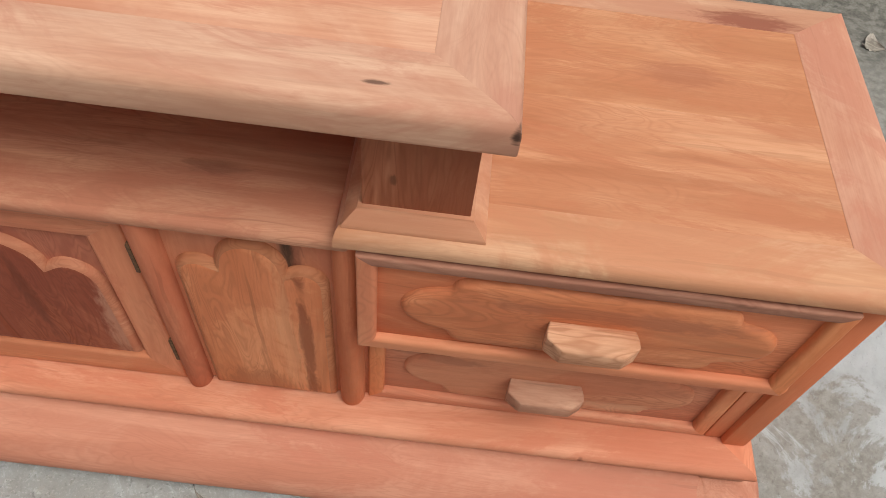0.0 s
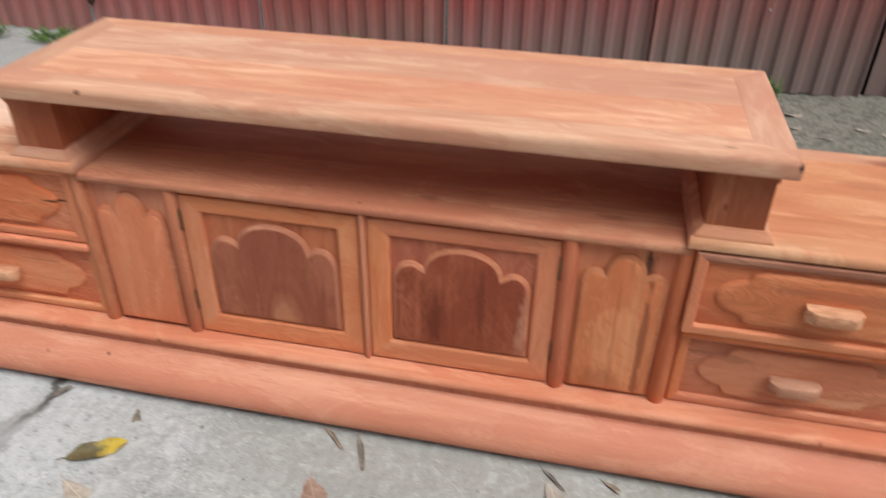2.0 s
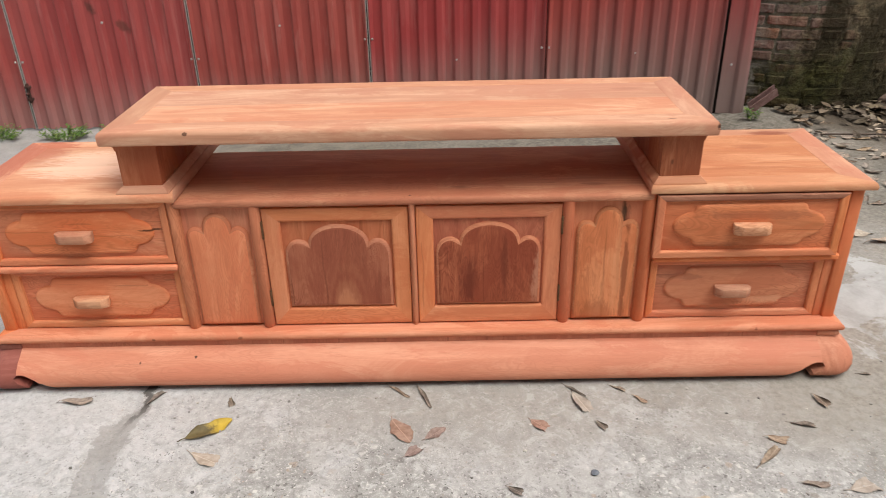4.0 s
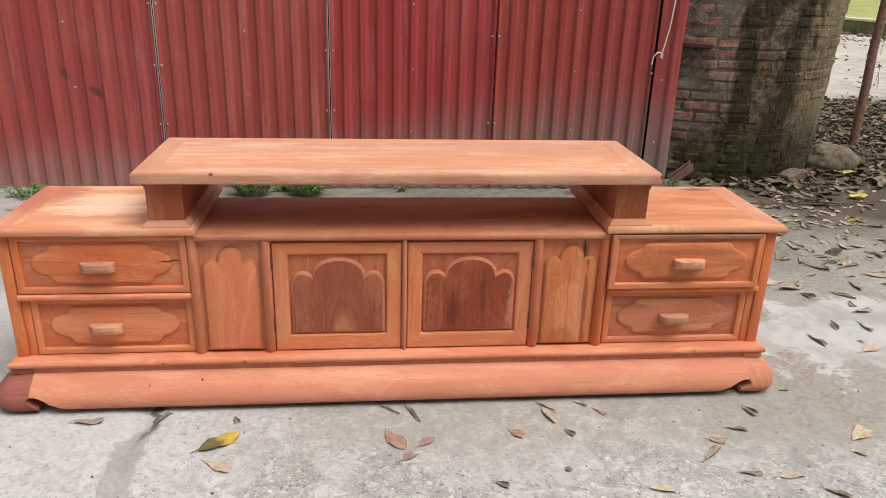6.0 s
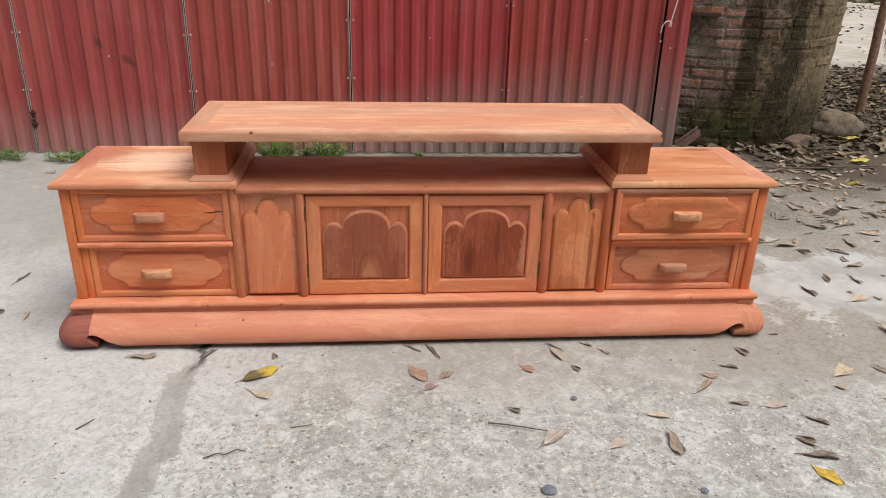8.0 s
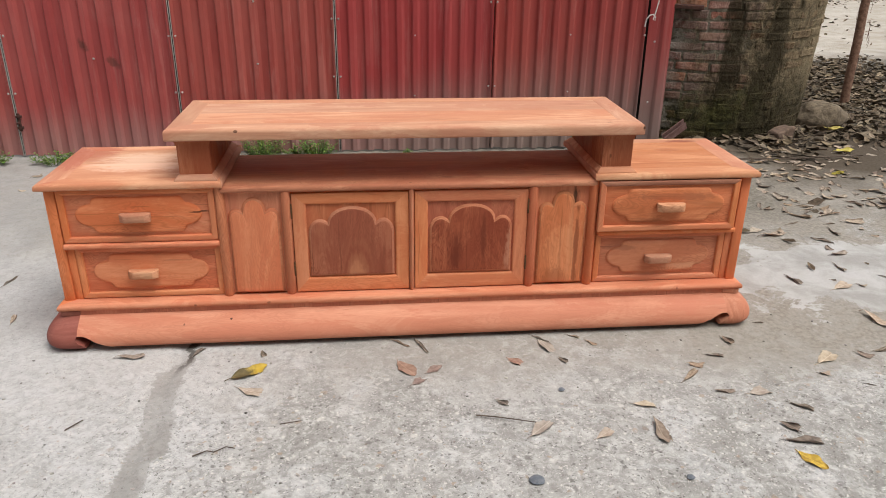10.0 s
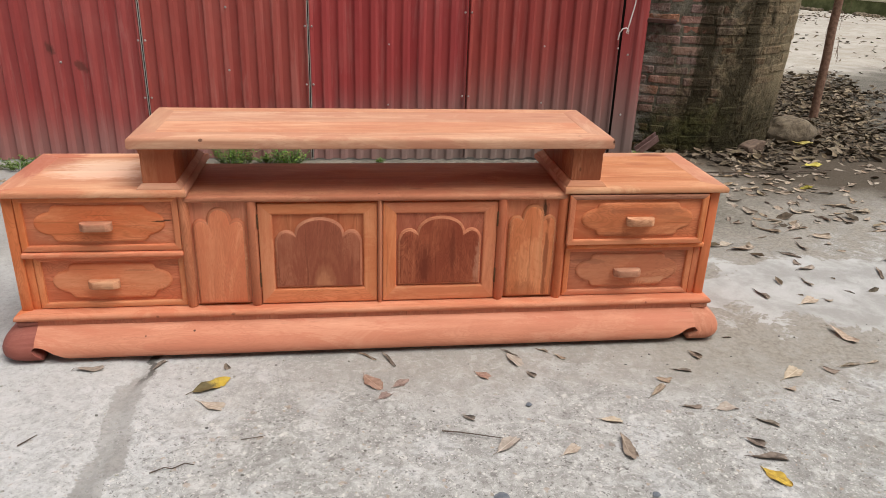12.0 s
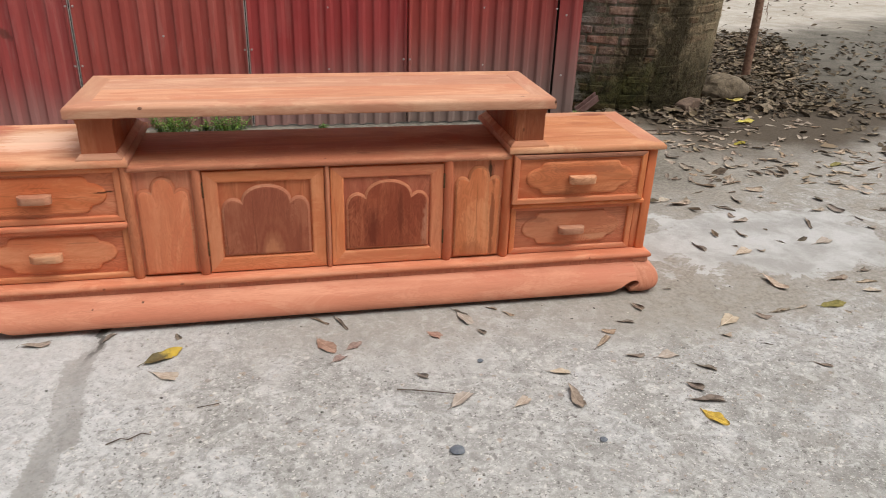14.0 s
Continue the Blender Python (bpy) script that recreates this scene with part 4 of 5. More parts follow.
build_rock("boulder", (3.16, 2.78, 0.065), (0.185, 0.15, 0.125), 2.0, "rounded grey boulder lying in dead leaves")


def build_chunk():
    bm = block(-0.085, 0.085, -0.05, 0.05, -0.035, 0.04, bevel=0.014)
    bmesh.ops.subdivide_edges(bm, edges=bm.edges, cuts=2, use_grid_fill=True)
    for v in bm.verts:
        v.co.z += 0.25 * v.co.x * (v.co.z > 0)
        v.co += 0.016 * noise.noise_vector(v.co * 14)
    ob = mesh_object("brick_chunk", bm, CHUNK, True)
    ob.matrix_world = pose(2.69, 2.45, 0.032, 4, 5, 24)
    tagged(ob, "broken brown brick lying at the pier's foot", "brick")


build_chunk()


def build_stub():
    """A rusty flat bar let into the pier beside the fence."""
    ob = mesh_object("iron_bar", block(-0.10, 0.10, -0.035, 0.05, -0.012, 0.012, bevel=0.003), RUST_BAR)
    ob.matrix_world = pose(1.895, 2.425, 0.874, 0, 1, -23)
    tagged(ob, "dark rusty iron bar sticking out of the brick pier", "iron bar")


build_stub()


def build_pole():
    pts = [(3.785, 3.46, -0.05), (3.802, 3.49, 0.25), (3.832, 3.53, 0.5), (3.858, 3.58, 0.75), (3.895, 3.62, 1.1), (3.93, 3.66, 1.6), (3.97, 3.7, 2.3)]
    pole = thing("wooden_pole", "thin brown rough wooden pole standing in leaf litter", "pole", at=pts[0])
    stem = part("stem", tube(pts, 0.036, 12, 0.9), BARK, pole)
    stem.matrix_parent_inverse = Matrix.Translation((-pts[0][0], -pts[0][1], -pts[0][2]))
    rng = random.Random(3)
    for k in range(26):
        z = rng.uniform(0.3, 1.5)
        a = rng.uniform(0, 2 * math.pi)
        p = Vector((3.802 + 0.085 * z, 3.47 + 0.1 * z, z)) + Vector((math.cos(a), math.sin(a), 0)) * 0.030
        out = Vector((math.cos(a), math.sin(a), 0))
        pts = [p, p + out * 0.025 + Vector((0, 0, 0.005)), p + out * 0.04 + Vector((0, 0, -0.05)), p + out * 0.035 + Vector((0, 0, -0.05 - rng.uniform(0.02, 0.1)))]
        strand = part("bark_strand", tube(pts, 0.0022, 4, 0.5), BARK, pole)
        strand.matrix_parent_inverse = stem.matrix_parent_inverse


build_pole()

def build_far_bank():
    """A low mossy wall with a pale coping and rubble at its foot, across the yard."""
    bank = thing("low_wall", "low mossy green wall with pale coping across the yard", "wall", kind="structure", at=(11.3, 14.6, 0))
    turn = Matrix.Rotation(radians(-66), 4, "Z")
    for name, bm, material in (("wall_body", block(-6.0, 6.0, -0.12, 0.12, -0.05, 0.30, bevel=0.02), BANK), ("coping", block(-6.05, 6.05, -0.16, 0.16, 0.301, 0.36, bevel=0.015), COPING)):
        part(name, bm, material, bank).matrix_basis = turn
    rng = random.Random(77)
    bm = bmesh.new()
    for k in range(160):
        made = bmesh.ops.create_icosphere(bm, subdivisions=1, radius=rng.uniform(0.03, 0.09))["verts"]
        at = turn @ Vector((rng.uniform(-6, 6), -0.2 - abs(rng.gauss(0, 0.15)), 0.0))
        for v in made:
            v.co = Vector((v.co.x * 1.3, v.co.y, v.co.z * 0.7)) * rng.uniform(0.85, 1.15) + at
    rubble = mesh_object("rubble", bm, ROCK)
    rubble.location = (11.3, 14.6, 0.02)
    tagged(rubble, "broken brown rubble along the low wall's foot", "rubble", kind="stuff")


build_far_bank()

# ---------------------------------------------------------------- the television cabinet
cabinet = thing("tv_cabinet", "low raw rosewood television cabinet with carved doors and drawers", "cabinet")


def add(name, bm, material, label="", parent=cabinet):
    return part(name, bm, material, parent, label)


def build_base():
    """Bulging apron between four curled feet."""
    bulge = ((0.016, 0.1050), (0.020, 0.1080), (0.034, 0.1085), (0.050, 0.1035), (0.066, 0.0920), (0.080, 0.0755), (0.092, 0.055), (0.099, 0.045), (0.1035, 0.038))

    def out(z):
        return float(np.interp(z, [p[0] for p in bulge], [p[1] for p in bulge]))

    def lift(x):
        """How far the lower edge is cut up beside the feet."""
        d = 1.128 - abs(x)
        return 0.016 + 0.039 * (1 - smooth01(d, 0.012, 0.105)) + (0.003 if d > 0.07 and d < 0.105 else 0)

    xs = list(np.linspace(-1.128, -0.98, 26)) + list(np.linspace(-0.95, 0.95, 60)) + list(np.linspace(0.98, 1.128, 26))
    rings = []
    for x in xs:
        low = lift(x)
        zs = [low + (0.1035 - low) * k / 12 for k in range(13)]
        wave = 0.0012 * noise.noise((x * 3, 0, 5))
        ring = [(x, -out(z) + wave, z) for z in zs] + [(x, -0.022, 0.1035), (x, -0.022, low)]
        rings.append(ring)
    add("front_apron", loft(rings), WOOD_PINK, "smooth bulging pinkish front apron")
    for side in (-1, 1):
        rings = []
        for y in np.linspace(0.06, 0.36, 10):
            rings.append([(side * (1.137 + out(z)), y, z) for z in np.linspace(0.002, 0.1035, 10)] + [(side * 1.16, y, 0.1035), (side * 1.16, y, 0.002)])
        add("side_apron", loft(rings), WOOD_Y)
    add("back_apron", block(-1.13, 1.13, 0.39, 0.41, 0.02, 0.10, bevel=0.003), WOOD_X)
    # feet: a rounded ball flush with the apron, its inner lower edge hooked
    curl = ((-0.003, 0.070), (0.003, 0.086), (0.010, 0.097), (0.020, 0.105), (0.032, 0.109), (0.044, 0.109), (0.056, 0.106), (0.068, 0.100), (0.079, 0.091), (0.089, 0.080), (0.097, 0.068), (0.103, 0.056))
    hook = ((-0.003, 1.114), (0.006, 1.106), (0.016, 1.105), (0.025, 1.113), (0.033, 1.128), (0.040, 1.137), (0.047, 1.136), (0.056, 1.1275))
    for side in (-1, 1):
        material, words = (WOOD_FOOT, "curled dark red foot") if side < 0 else (WOOD_FOOT_DULL, "curled rounded foot")
        for front in (True, False):
            rings = []
            for z, o in curl:
                inner = float(np.interp(z, [p[0] for p in hook], [p[1] for p in hook]))
                fore = min(out(z) + 0.002, o + 0.006)
                flush = out(z) if z > 0.03 else fore - 0.004
                cx = (1.137 if side < 0 else 1.130) + o
                r = 0.030 + 0.40 * o
                plan = [(inner, 0.058)]
                for k in range(9):
                    share = k / 8
                    dip = 0.0022 * math.exp(-((share - 0.55) / 0.10) ** 2) if side > 0 else 0.0
                    plan.append((inner + share * (cx - r - inner), -(flush + (fore - 0.002 - flush) * smooth01(share, 0.0, 1.0)) + dip))
                edge = plan[-1][1]
                for k in range(1, 9):
                    a = radians(-90 + 90 * k / 8)
                    plan.append((cx - r + r * math.cos(a), edge + r + r * math.sin(a)))
                plan.append((cx, max(0.058, edge + r + 0.01)))
                rings.append([(side * x, y if front else 0.40 - y * 0.6, z) for x, y in plan])
            foot = add("foot", loft(rings), material, words)
            if front:
                x0, x1 = sorted((side * 1.1275, side * 1.190))
                add("neck", block(x0, x1, -0.0395, 0.02, 0.1025, 0.120, bevel=0.002), material, parent=foot)
    # stepped moulding above the apron
    add("base_fillet", block(-1.165, 1.165, -0.0355, 0.40, 0.101, 0.121, bevel=0.002), WOOD_POST)
    plan = frame_plans(-1.198, 1.198, -0.046, 0.418, 0.08, 0.08, 0.08, 0.08)
    for k, bars in enumerate(plan):
        add("base_moulding", mitred(bars, 0.1195, 0.1415, flat, outer=0.0105, under=0.0105), WOOD_PINK if k % 2 == 0 else WOOD_Y, "rounded base moulding")
    add("bottom_board", block(-1.12, 1.12, 0.03, 0.34, 0.122, 0.139), WOOD_X)


def build_carcass():
    for side in (-1, 1):
        x0, x1 = sorted((side * 1.150, side * 1.184))
        add("corner_post", block(x0, x1, -0.002, 0.045, 0.1405, 0.541, bevel=0.004), WOOD_Z)
        x0, x1 = sorted((side * 1.152, side * 1.176))
        add("side_panel", block(x0, x1, 0.043, 0.36, 0.1405, 0.541, bevel=0.002), WOOD_Z)
        x0, x1 = sorted((side * 1.146, side * 1.184))
        add("corner_post", block(x0, x1, 0.358, 0.40, 0.1405, 0.541, bevel=0.004), WOOD_Z)
        x0, x1 = sorted((side * 1.1255, side * 1.150))
        add("inner_stile", block(x0, x1, 0.007, 0.03, 0.1405, 0.330, bevel=0.003), WOOD_Z)
        x0, x1 = sorted((side * 0.648, side * 1.152))
        add("drawer_rail", block(x0, x1, -0.014, 0.03, 0.3305, 0.3495, bevel=0.007, segments=4), WOOD_X)
        add("top_rail", block(x0, x1, 0.012, 0.04, 0.528, 0.541), WOOD_X)
        x0, x1 = sorted((side * 0.628, side * 0.650))
        add("divider", block(x0, x1, 0.012, 0.38, 0.1405, 0.520), WOOD_Z)
    add("back_panel", block(-1.15, 1.15, 0.375, 0.395, 0.1405, 0.515), WOOD_X)
    # half-round posts
    def bead(x, width, z0, z1, proud, material=WOOD_POST):
        rings = []
        for z, k in ((z0, 0.9), (z0 + 0.004, 1.0), (z1 - 0.016, 1.0), (z1, 1.0)):
            gable = 0.010 if z == z1 else 0.0
            rings.append([(x + width / 2 * k * math.cos(a), 0.012 - (proud + 0.012) * k * math.sin(a) ** 0.8, z - gable * abs(math.cos(a)) ** 1.3) for a in np.linspace(0.0, math.pi, 13)])
        add("half_round_post", loft(rings), material)
    for x in (-0.6365, 0.6265):
        bead(x, 0.034, 0.1415, 0.5375, 0.012)
    for x in (-0.4235, 0.4135):
        bead(x, 0.034, 0.1415, 0.521, 0.012)
    bead(-0.0045, 0.018, 0.1415, 0.5195, 0.010)
    add("front_rail", block(-0.62, 0.62, 0.012, 0.04, 0.506, 0.517), WOOD_X)


def build_door(x0, x1, hinge_side, wood_here):
    z0, z1 = 0.1455, 0.5075
    wide = 0.046
    door = add("door", block(x0 + 0.02, x1 - 0.02, 0.013, 0.026, z0 + 0.02, z1 - 0.02), WOOD_HEART, "framed door with dark carved panel")
    for k, bars in enumerate(frame_plans(x0, x1, z0, z1, wide, wide, 0.053, 0.041)):
        add("door_frame", mitred(bars, -0.024, 0.0, upright, outer=0.003, inner=0.009), WOOD_FRAME_X if k % 2 == 0 else WOOD_FRAME_Z, parent=door)
    ox0, ox1, oz0, oz1 = x0 + wide, x1 - wide, z0 + 0.053, z1 - 0.041
    add("panel_ground", block(ox0 - 0.002, ox1 + 0.002, 0.0095, 0.0129, oz0 - 0.002, oz1 + 0.002), WOOD_BROWN, parent=door)
    w = ox1 - ox0
    outline = arch_outline(ox0 + 0.004, ox1 - 0.004, oz0 + 0.003, oz0 + 0.165, oz0 + 0.214, ox0 + 0.235 * w, ox1 - 0.215 * w, oz1 - 0.010)
    add("carved_panel", relief(outline, 0.0097, -0.001, 0.015), wood_here, "dark heartwood panel carved with three lobes", parent=door).data.materials.append(WOOD_EDGE)
    hx = x0 - 0.0015 if hinge_side < 0 else x1 + 0.0015
    for z in (0.235, 0.445):
        add("hinge", block(hx - 0.0025, hx + 0.0025, -0.0045, 0.006, z - 0.026, z + 0.026, bevel=0.001), HINGE, "dull brass hinge", parent=door)


def build_narrow_panel(x0, x1, wood_here):
    z0, z1 = 0.1455, 0.512
    panel = add("narrow_panel", block(x0 - 0.006, x1 + 0.006, 0.008, 0.024, z0 + 0.002, z1 + 0.003), wood_here, "narrow upright panel with streaked grain")
    w = x1 - x0
    outline = arch_outline(x0 + 0.004, x1 - 0.004, z0 + 0.002, z1 - 0.086, z1 - 0.056, x0 + 0.28 * w, x1 - 0.27 * w, z1 - 0.016)
    add("carved_panel", relief(outline, 0.0085, -0.003, 0.015), wood_here, parent=panel).data.materials.append(WOOD_EDGE)


def handle_mesh(x, z, y, long=0.098, high=0.028, deep=0.036):
    """A block with its ends chamfered towards the front."""
    rings = []
    for d, l, h in ((0.0, 0.94, 0.86), (0.35, 1.0, 1.0), (0.62, 1.0, 1.0), (0.94, 0.70, 0.94), (1.0, 0.66, 0.80)):
        a, b = long / 2 * l, high / 2 * h
        rings.append([(x - a, y - deep * d, z - b), (x + a, y - deep * d, z - b), (x + a, y - deep * d, z + b), (x - a, y - deep * d, z + b)])
    bm = loft(rings)
    bmesh.ops.bevel(bm, geom=list(bm.edges), offset=0.0012, segments=1, affect="EDGES")
    return bm


def build_drawer(x0, x1, z0, z1, y, knob_x, label, field=WOOD_X, edge=WOOD_X):
    """y: how far back its face lies; field: the wood of its carved front; edge: that of its upper rail."""
    drawer = add("drawer", block(x0 + 0.008, x1 - 0.008, y + 0.0107, y + 0.32, z0 + 0.004, z1 - 0.004, bevel=0.002), field, label)
    for k, bars in enumerate(frame_plans(x0, x1, z0, z1, 0.021, 0.021, 0.020, 0.017)):
        add("drawer_frame", mitred(bars, -y - 0.016, -y, upright, outer=0.003, inner=0.006), (WOOD_FRAME_X, WOOD_FRAME_Z, edge, WOOD_FRAME_Z)[k], parent=drawer)
    xm, zm = (x0 + x1) / 2, (z0 + z1) / 2 + 0.002
    half, h = (x1 - x0) / 2 - 0.046, (z1 - z0) / 2 - 0.029
    add("carved_panel", relief(cartouche_outline(xm, zm, half, half - 0.074, h), y + 0.0110, y + 0.002, 0.011), field, "raised carved drawer field", parent=drawer).data.materials.append(field)
    add("handle", handle_mesh(knob_x, zm - 0.002, y + 0.003), WOOD_PALE, "pale chamfered wooden handle", parent=drawer)


def top_board(name, x0, x1, y0, y1, z0, z1, widths, boards, outer, label, under=0.005, inside=WOOD_TOP):
    """A framed top: mitred border and flush boards inside."""
    wl, wr, wb, wt = widths
    top = add(name, block(x0 + 0.03, x1 - 0.03, y0 + 0.03, y1 - 0.03, z0 + 0.002, z1 - 0.006), WOOD_X, label)
    for k, bars in enumerate(frame_plans(x0, x1, y0, y1, wl, wr, wb, wt)):
        add("border_rail", mitred(bars, z0, z1, flat, outer=outer, inner=0.0004, under=under), WOOD_TOP if k % 2 == 0 else WOOD_TOP_Y, parent=top)
    a, b = y0 + wb, y1 - wt
    for k in range(boards):
        add("board", block(x0 + wl - 0.002, x1 - wr + 0.002, a + (b - a) * k / boards - 0.002 * (k == 0), a + (b - a) * (k + 1) / boards + 0.002 * (k == boards - 1), z1 - 0.010, z1 - 0.0005), inside, parent=top)
    return top


def build_pedestal(x0, x1):
    def ring(z, o):
        return [(x0 - o, 0.004 - o, z), (x1 + o, 0.004 - o, z), (x1 + o, 0.395 + o, z), (x0 - o, 0.395 + o, z)]
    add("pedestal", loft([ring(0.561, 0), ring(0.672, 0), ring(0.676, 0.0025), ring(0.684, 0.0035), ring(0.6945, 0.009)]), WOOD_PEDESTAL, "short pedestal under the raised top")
    add("pedestal_moulding", loft([ring(0.5605, 0.0175), ring(0.5635, 0.0175), ring(0.5655, 0.0165), ring(0.5755, 0.0055), ring(0.5765, 0.0045), ring(0.5785, 0.0040), ring(0.579, 0.0005)]), WOOD_TOP)


build_base()
build_carcass()
build_door(-0.4045, -0.0145, -1, WOOD_FLAME)
build_door(0.0055, 0.3955, 1, WOOD_HEART)
build_narrow_panel(-0.6195, -0.4415, WOOD_STREAK_SOFT)
build_narrow_panel(0.4315, 0.6095, WOOD_STREAK)
build_drawer(-1.146, -0.6518, 0.352, 0.534, -0.006, -0.905, "upper drawer with carved field, closed")
build_drawer(-1.124, -0.6518, 0.1435, 0.329, 0.006, -0.91, "lower drawer with carved field, closed")
build_drawer(0.640, 1.135, 0.352, 0.534, -0.026, 0.89, "upper drawer with carved field, slightly open", WOOD_FIGURED, WOOD_WEATHERED)
build_drawer(0.648, 1.124, 0.1435, 0.329, 0.006, 0.88, "lower drawer with carved field, closed", WOOD_FIGURED)
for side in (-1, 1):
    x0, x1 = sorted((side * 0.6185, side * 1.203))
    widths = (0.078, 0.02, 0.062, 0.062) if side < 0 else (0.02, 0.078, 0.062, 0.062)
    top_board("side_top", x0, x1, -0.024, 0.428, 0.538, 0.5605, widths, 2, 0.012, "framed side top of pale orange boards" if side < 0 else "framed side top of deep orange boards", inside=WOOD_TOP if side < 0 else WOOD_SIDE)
add("shelf", block(-0.634, 0.634, -0.014, 0.370, 0.5155, 0.5375, bevel=0.009, segments=4), WOOD_SHELF, "long open shelf board")
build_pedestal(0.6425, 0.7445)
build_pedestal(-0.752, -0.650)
top_board("raised_top", -0.781, 0.770, -0.026, 0.416, 0.6945, 0.7335, (0.074, 0.074, 0.068, 0.068), 2, 0.0135, "thick framed raised top board, sanded bare", under=0.007)

# ---------------------------------------------------------------- fallen leaves
def leaf_mesh(name, long, wide, curl_a, curl_b, bend, material, seed, broken=0.0, twist=0.0):
    """A leaf along x with its middle at the origin: uneven outline, each half curled by its own angle, its length bent and twisted, its tip broken off or not."""
    rng = random.Random(seed)
    rows = []
    count = 14
    end = 1.0 - broken
    for k in range(count):
        s = end * k / (count - 1)
        half = wide / 2 * max(0.04, math.sin(math.pi * min(1.0, 0.03 + 0.96 * s)) ** 0.62) * (0.86 + 0.28 * math.sin(math.pi * s * 0.8))
        x = (s - 0.5) * long
        z = bend * (2 * s - 1) ** 2 + 0.35 * bend * math.sin(6 * s + seed)
        turn = twist * (s - 0.5)
        row = []
        for j in range(9):
            u = (j - 4) / 4
            a = abs(u) * (curl_a if u < 0 else curl_b) * (0.75 + 0.5 * math.sin(3.1 * s + seed * 1.7 + (2 if u > 0 else 0)) ** 2)
            reach = math.sin(a) / a if a > 0.01 else 1.0
            rise = (1 - math.cos(a)) / a if a > 0.01 else 0.0
            torn = 1 - ((0.16 * rng.random() + 0.22 * max(0.0, noise.noise((s * 4, u, seed)))) if abs(u) == 1 else 0.0)
            py, pz = half * u * reach * torn, half * abs(u) * rise + 0.003 * math.sin(11 * s + 4 * u + seed) * abs(u)
            row.append((x + 0.14 * half * math.sin(7 * s + seed) * u, py * math.cos(turn) - pz * math.sin(turn), z + py * math.sin(turn) + pz * math.cos(turn)))
        rows.append(row)
    if broken:
        rows[-1] = [(x + rng.uniform(-0.006, 0.004), y, z) for x, y, z in rows[-1]]
    low = min(p[2] for row in rows for p in row)
    rows = [[(x, y, z - low + 0.0006) for x, y, z in row] for row in rows]
    bm = loft(rows, caps=False, closed=False)
    # the stalk grows from the base at low x
    z = rows[0][4][2]
    stalk = tube([(-long * 0.48, 0, z), (-long * 0.56, 0.002, z * 0.7 + 0.001), (-long * 0.66, 0.006, 0.0012)], 0.0011, 5)
    data = bpy.data.meshes.new("stalk")
    stalk.to_mesh(data)
    stalk.free()
    bm.from_mesh(data)
    bpy.data.meshes.remove(data)
    bmesh.ops.recalc_face_normals(bm, faces=bm.faces)
    made = bpy.data.meshes.new(name)
    bm.to_mesh(made)
    bm.free()
    made.materials.append(material)
    made.polygons.foreach_set("use_smooth", [True] * len(made.polygons))
    return made


LEAVES = {
    "half": [leaf_mesh("leaf", 0.115, 0.046, 0.4, 0.9, 0.004, LEAF_HALF, 1, 0.0, 0.3)],
    "yellow": [leaf_mesh("leaf", 0.085, 0.040, 0.4, 0.8, 0.004, LEAF_YELLOW, 2), leaf_mesh("leaf", 0.10, 0.044, 0.8, 1.1, 0.010, LEAF_YELLOW, 3, 0.0, 0.5)],
    "olive": [leaf_mesh("leaf", 0.085, 0.040, 0.4, 0.6, 0.003, LEAF_OLIVE, 2)],
    "ochre": [leaf_mesh("leaf", 0.085, 0.044, 0.25, 0.35, 0.0015, LEAF_OCHRE, 5)],
    "red": [leaf_mesh("leaf", 0.078, 0.046, 0.3, 0.2, 0.002, LEAF_RED, 4), leaf_mesh("leaf", 0.085, 0.048, 0.5, 0.3, 0.004, LEAF_RED, 44, 0.3)],
    "tan": [leaf_mesh("leaf", 0.12, 0.046, 0.5, 0.2, 0.004, LEAF_TAN, 5, 0.38, 0.4), leaf_mesh("leaf", 0.095, 0.044, 0.9, 0.3, 0.005, LEAF_TAN, 6, 0.25, -0.6), leaf_mesh("leaf", 0.11, 0.050, 0.3, 0.4, 0.003, LEAF_TAN, 7, 0.46, 0.3)],
    "brown": [leaf_mesh("leaf", 0.105, 0.042, 1.3, 0.4, 0.010, LEAF_BROWN, 8, 0.12, 0.7), leaf_mesh("leaf", 0.10, 0.046, 0.5, 1.2, 0.012, LEAF_BROWN, 9, 0.38, -0.6), leaf_mesh("leaf", 0.115, 0.034, 1.8, 0.9, 0.016, LEAF_BROWN, 10, 0.2, 0.9)],
    "grey": [leaf_mesh("leaf", 0.115, 0.046, 1.0, 0.3, 0.014, LEAF_GREY, 14, 0.15, 0.8), leaf_mesh("leaf", 0.10, 0.05, 0.4, 1.6, 0.010, LEAF_GREY, 15, 0.3, -0.7), leaf_mesh("leaf", 0.125, 0.04, 2.0, 0.3, 0.010, LEAF_GREY, 16, 0.2, 1.0),
             leaf_mesh("leaf", 0.09, 0.052, 0.5, 0.2, 0.016, LEAF_GREY, 17, 0.42, 0.9), leaf_mesh("leaf", 0.12, 0.038, 1.4, 1.9, 0.008, LEAF_GREY, 18, 0.1, -0.5)],
    "dark": [leaf_mesh("leaf", 0.09, 0.036, 1.5, 0.6, 0.010, LEAF_DARK, 11, 0.15, 0.9), leaf_mesh("leaf", 0.08, 0.038, 1.0, 1.6, 0.014, LEAF_DARK, 12, 0.38, -0.9), leaf_mesh("leaf", 0.11, 0.022, 2.0, 1.4, 0.006, LEAF_DARK, 13, 0.1, 0.4)],
}
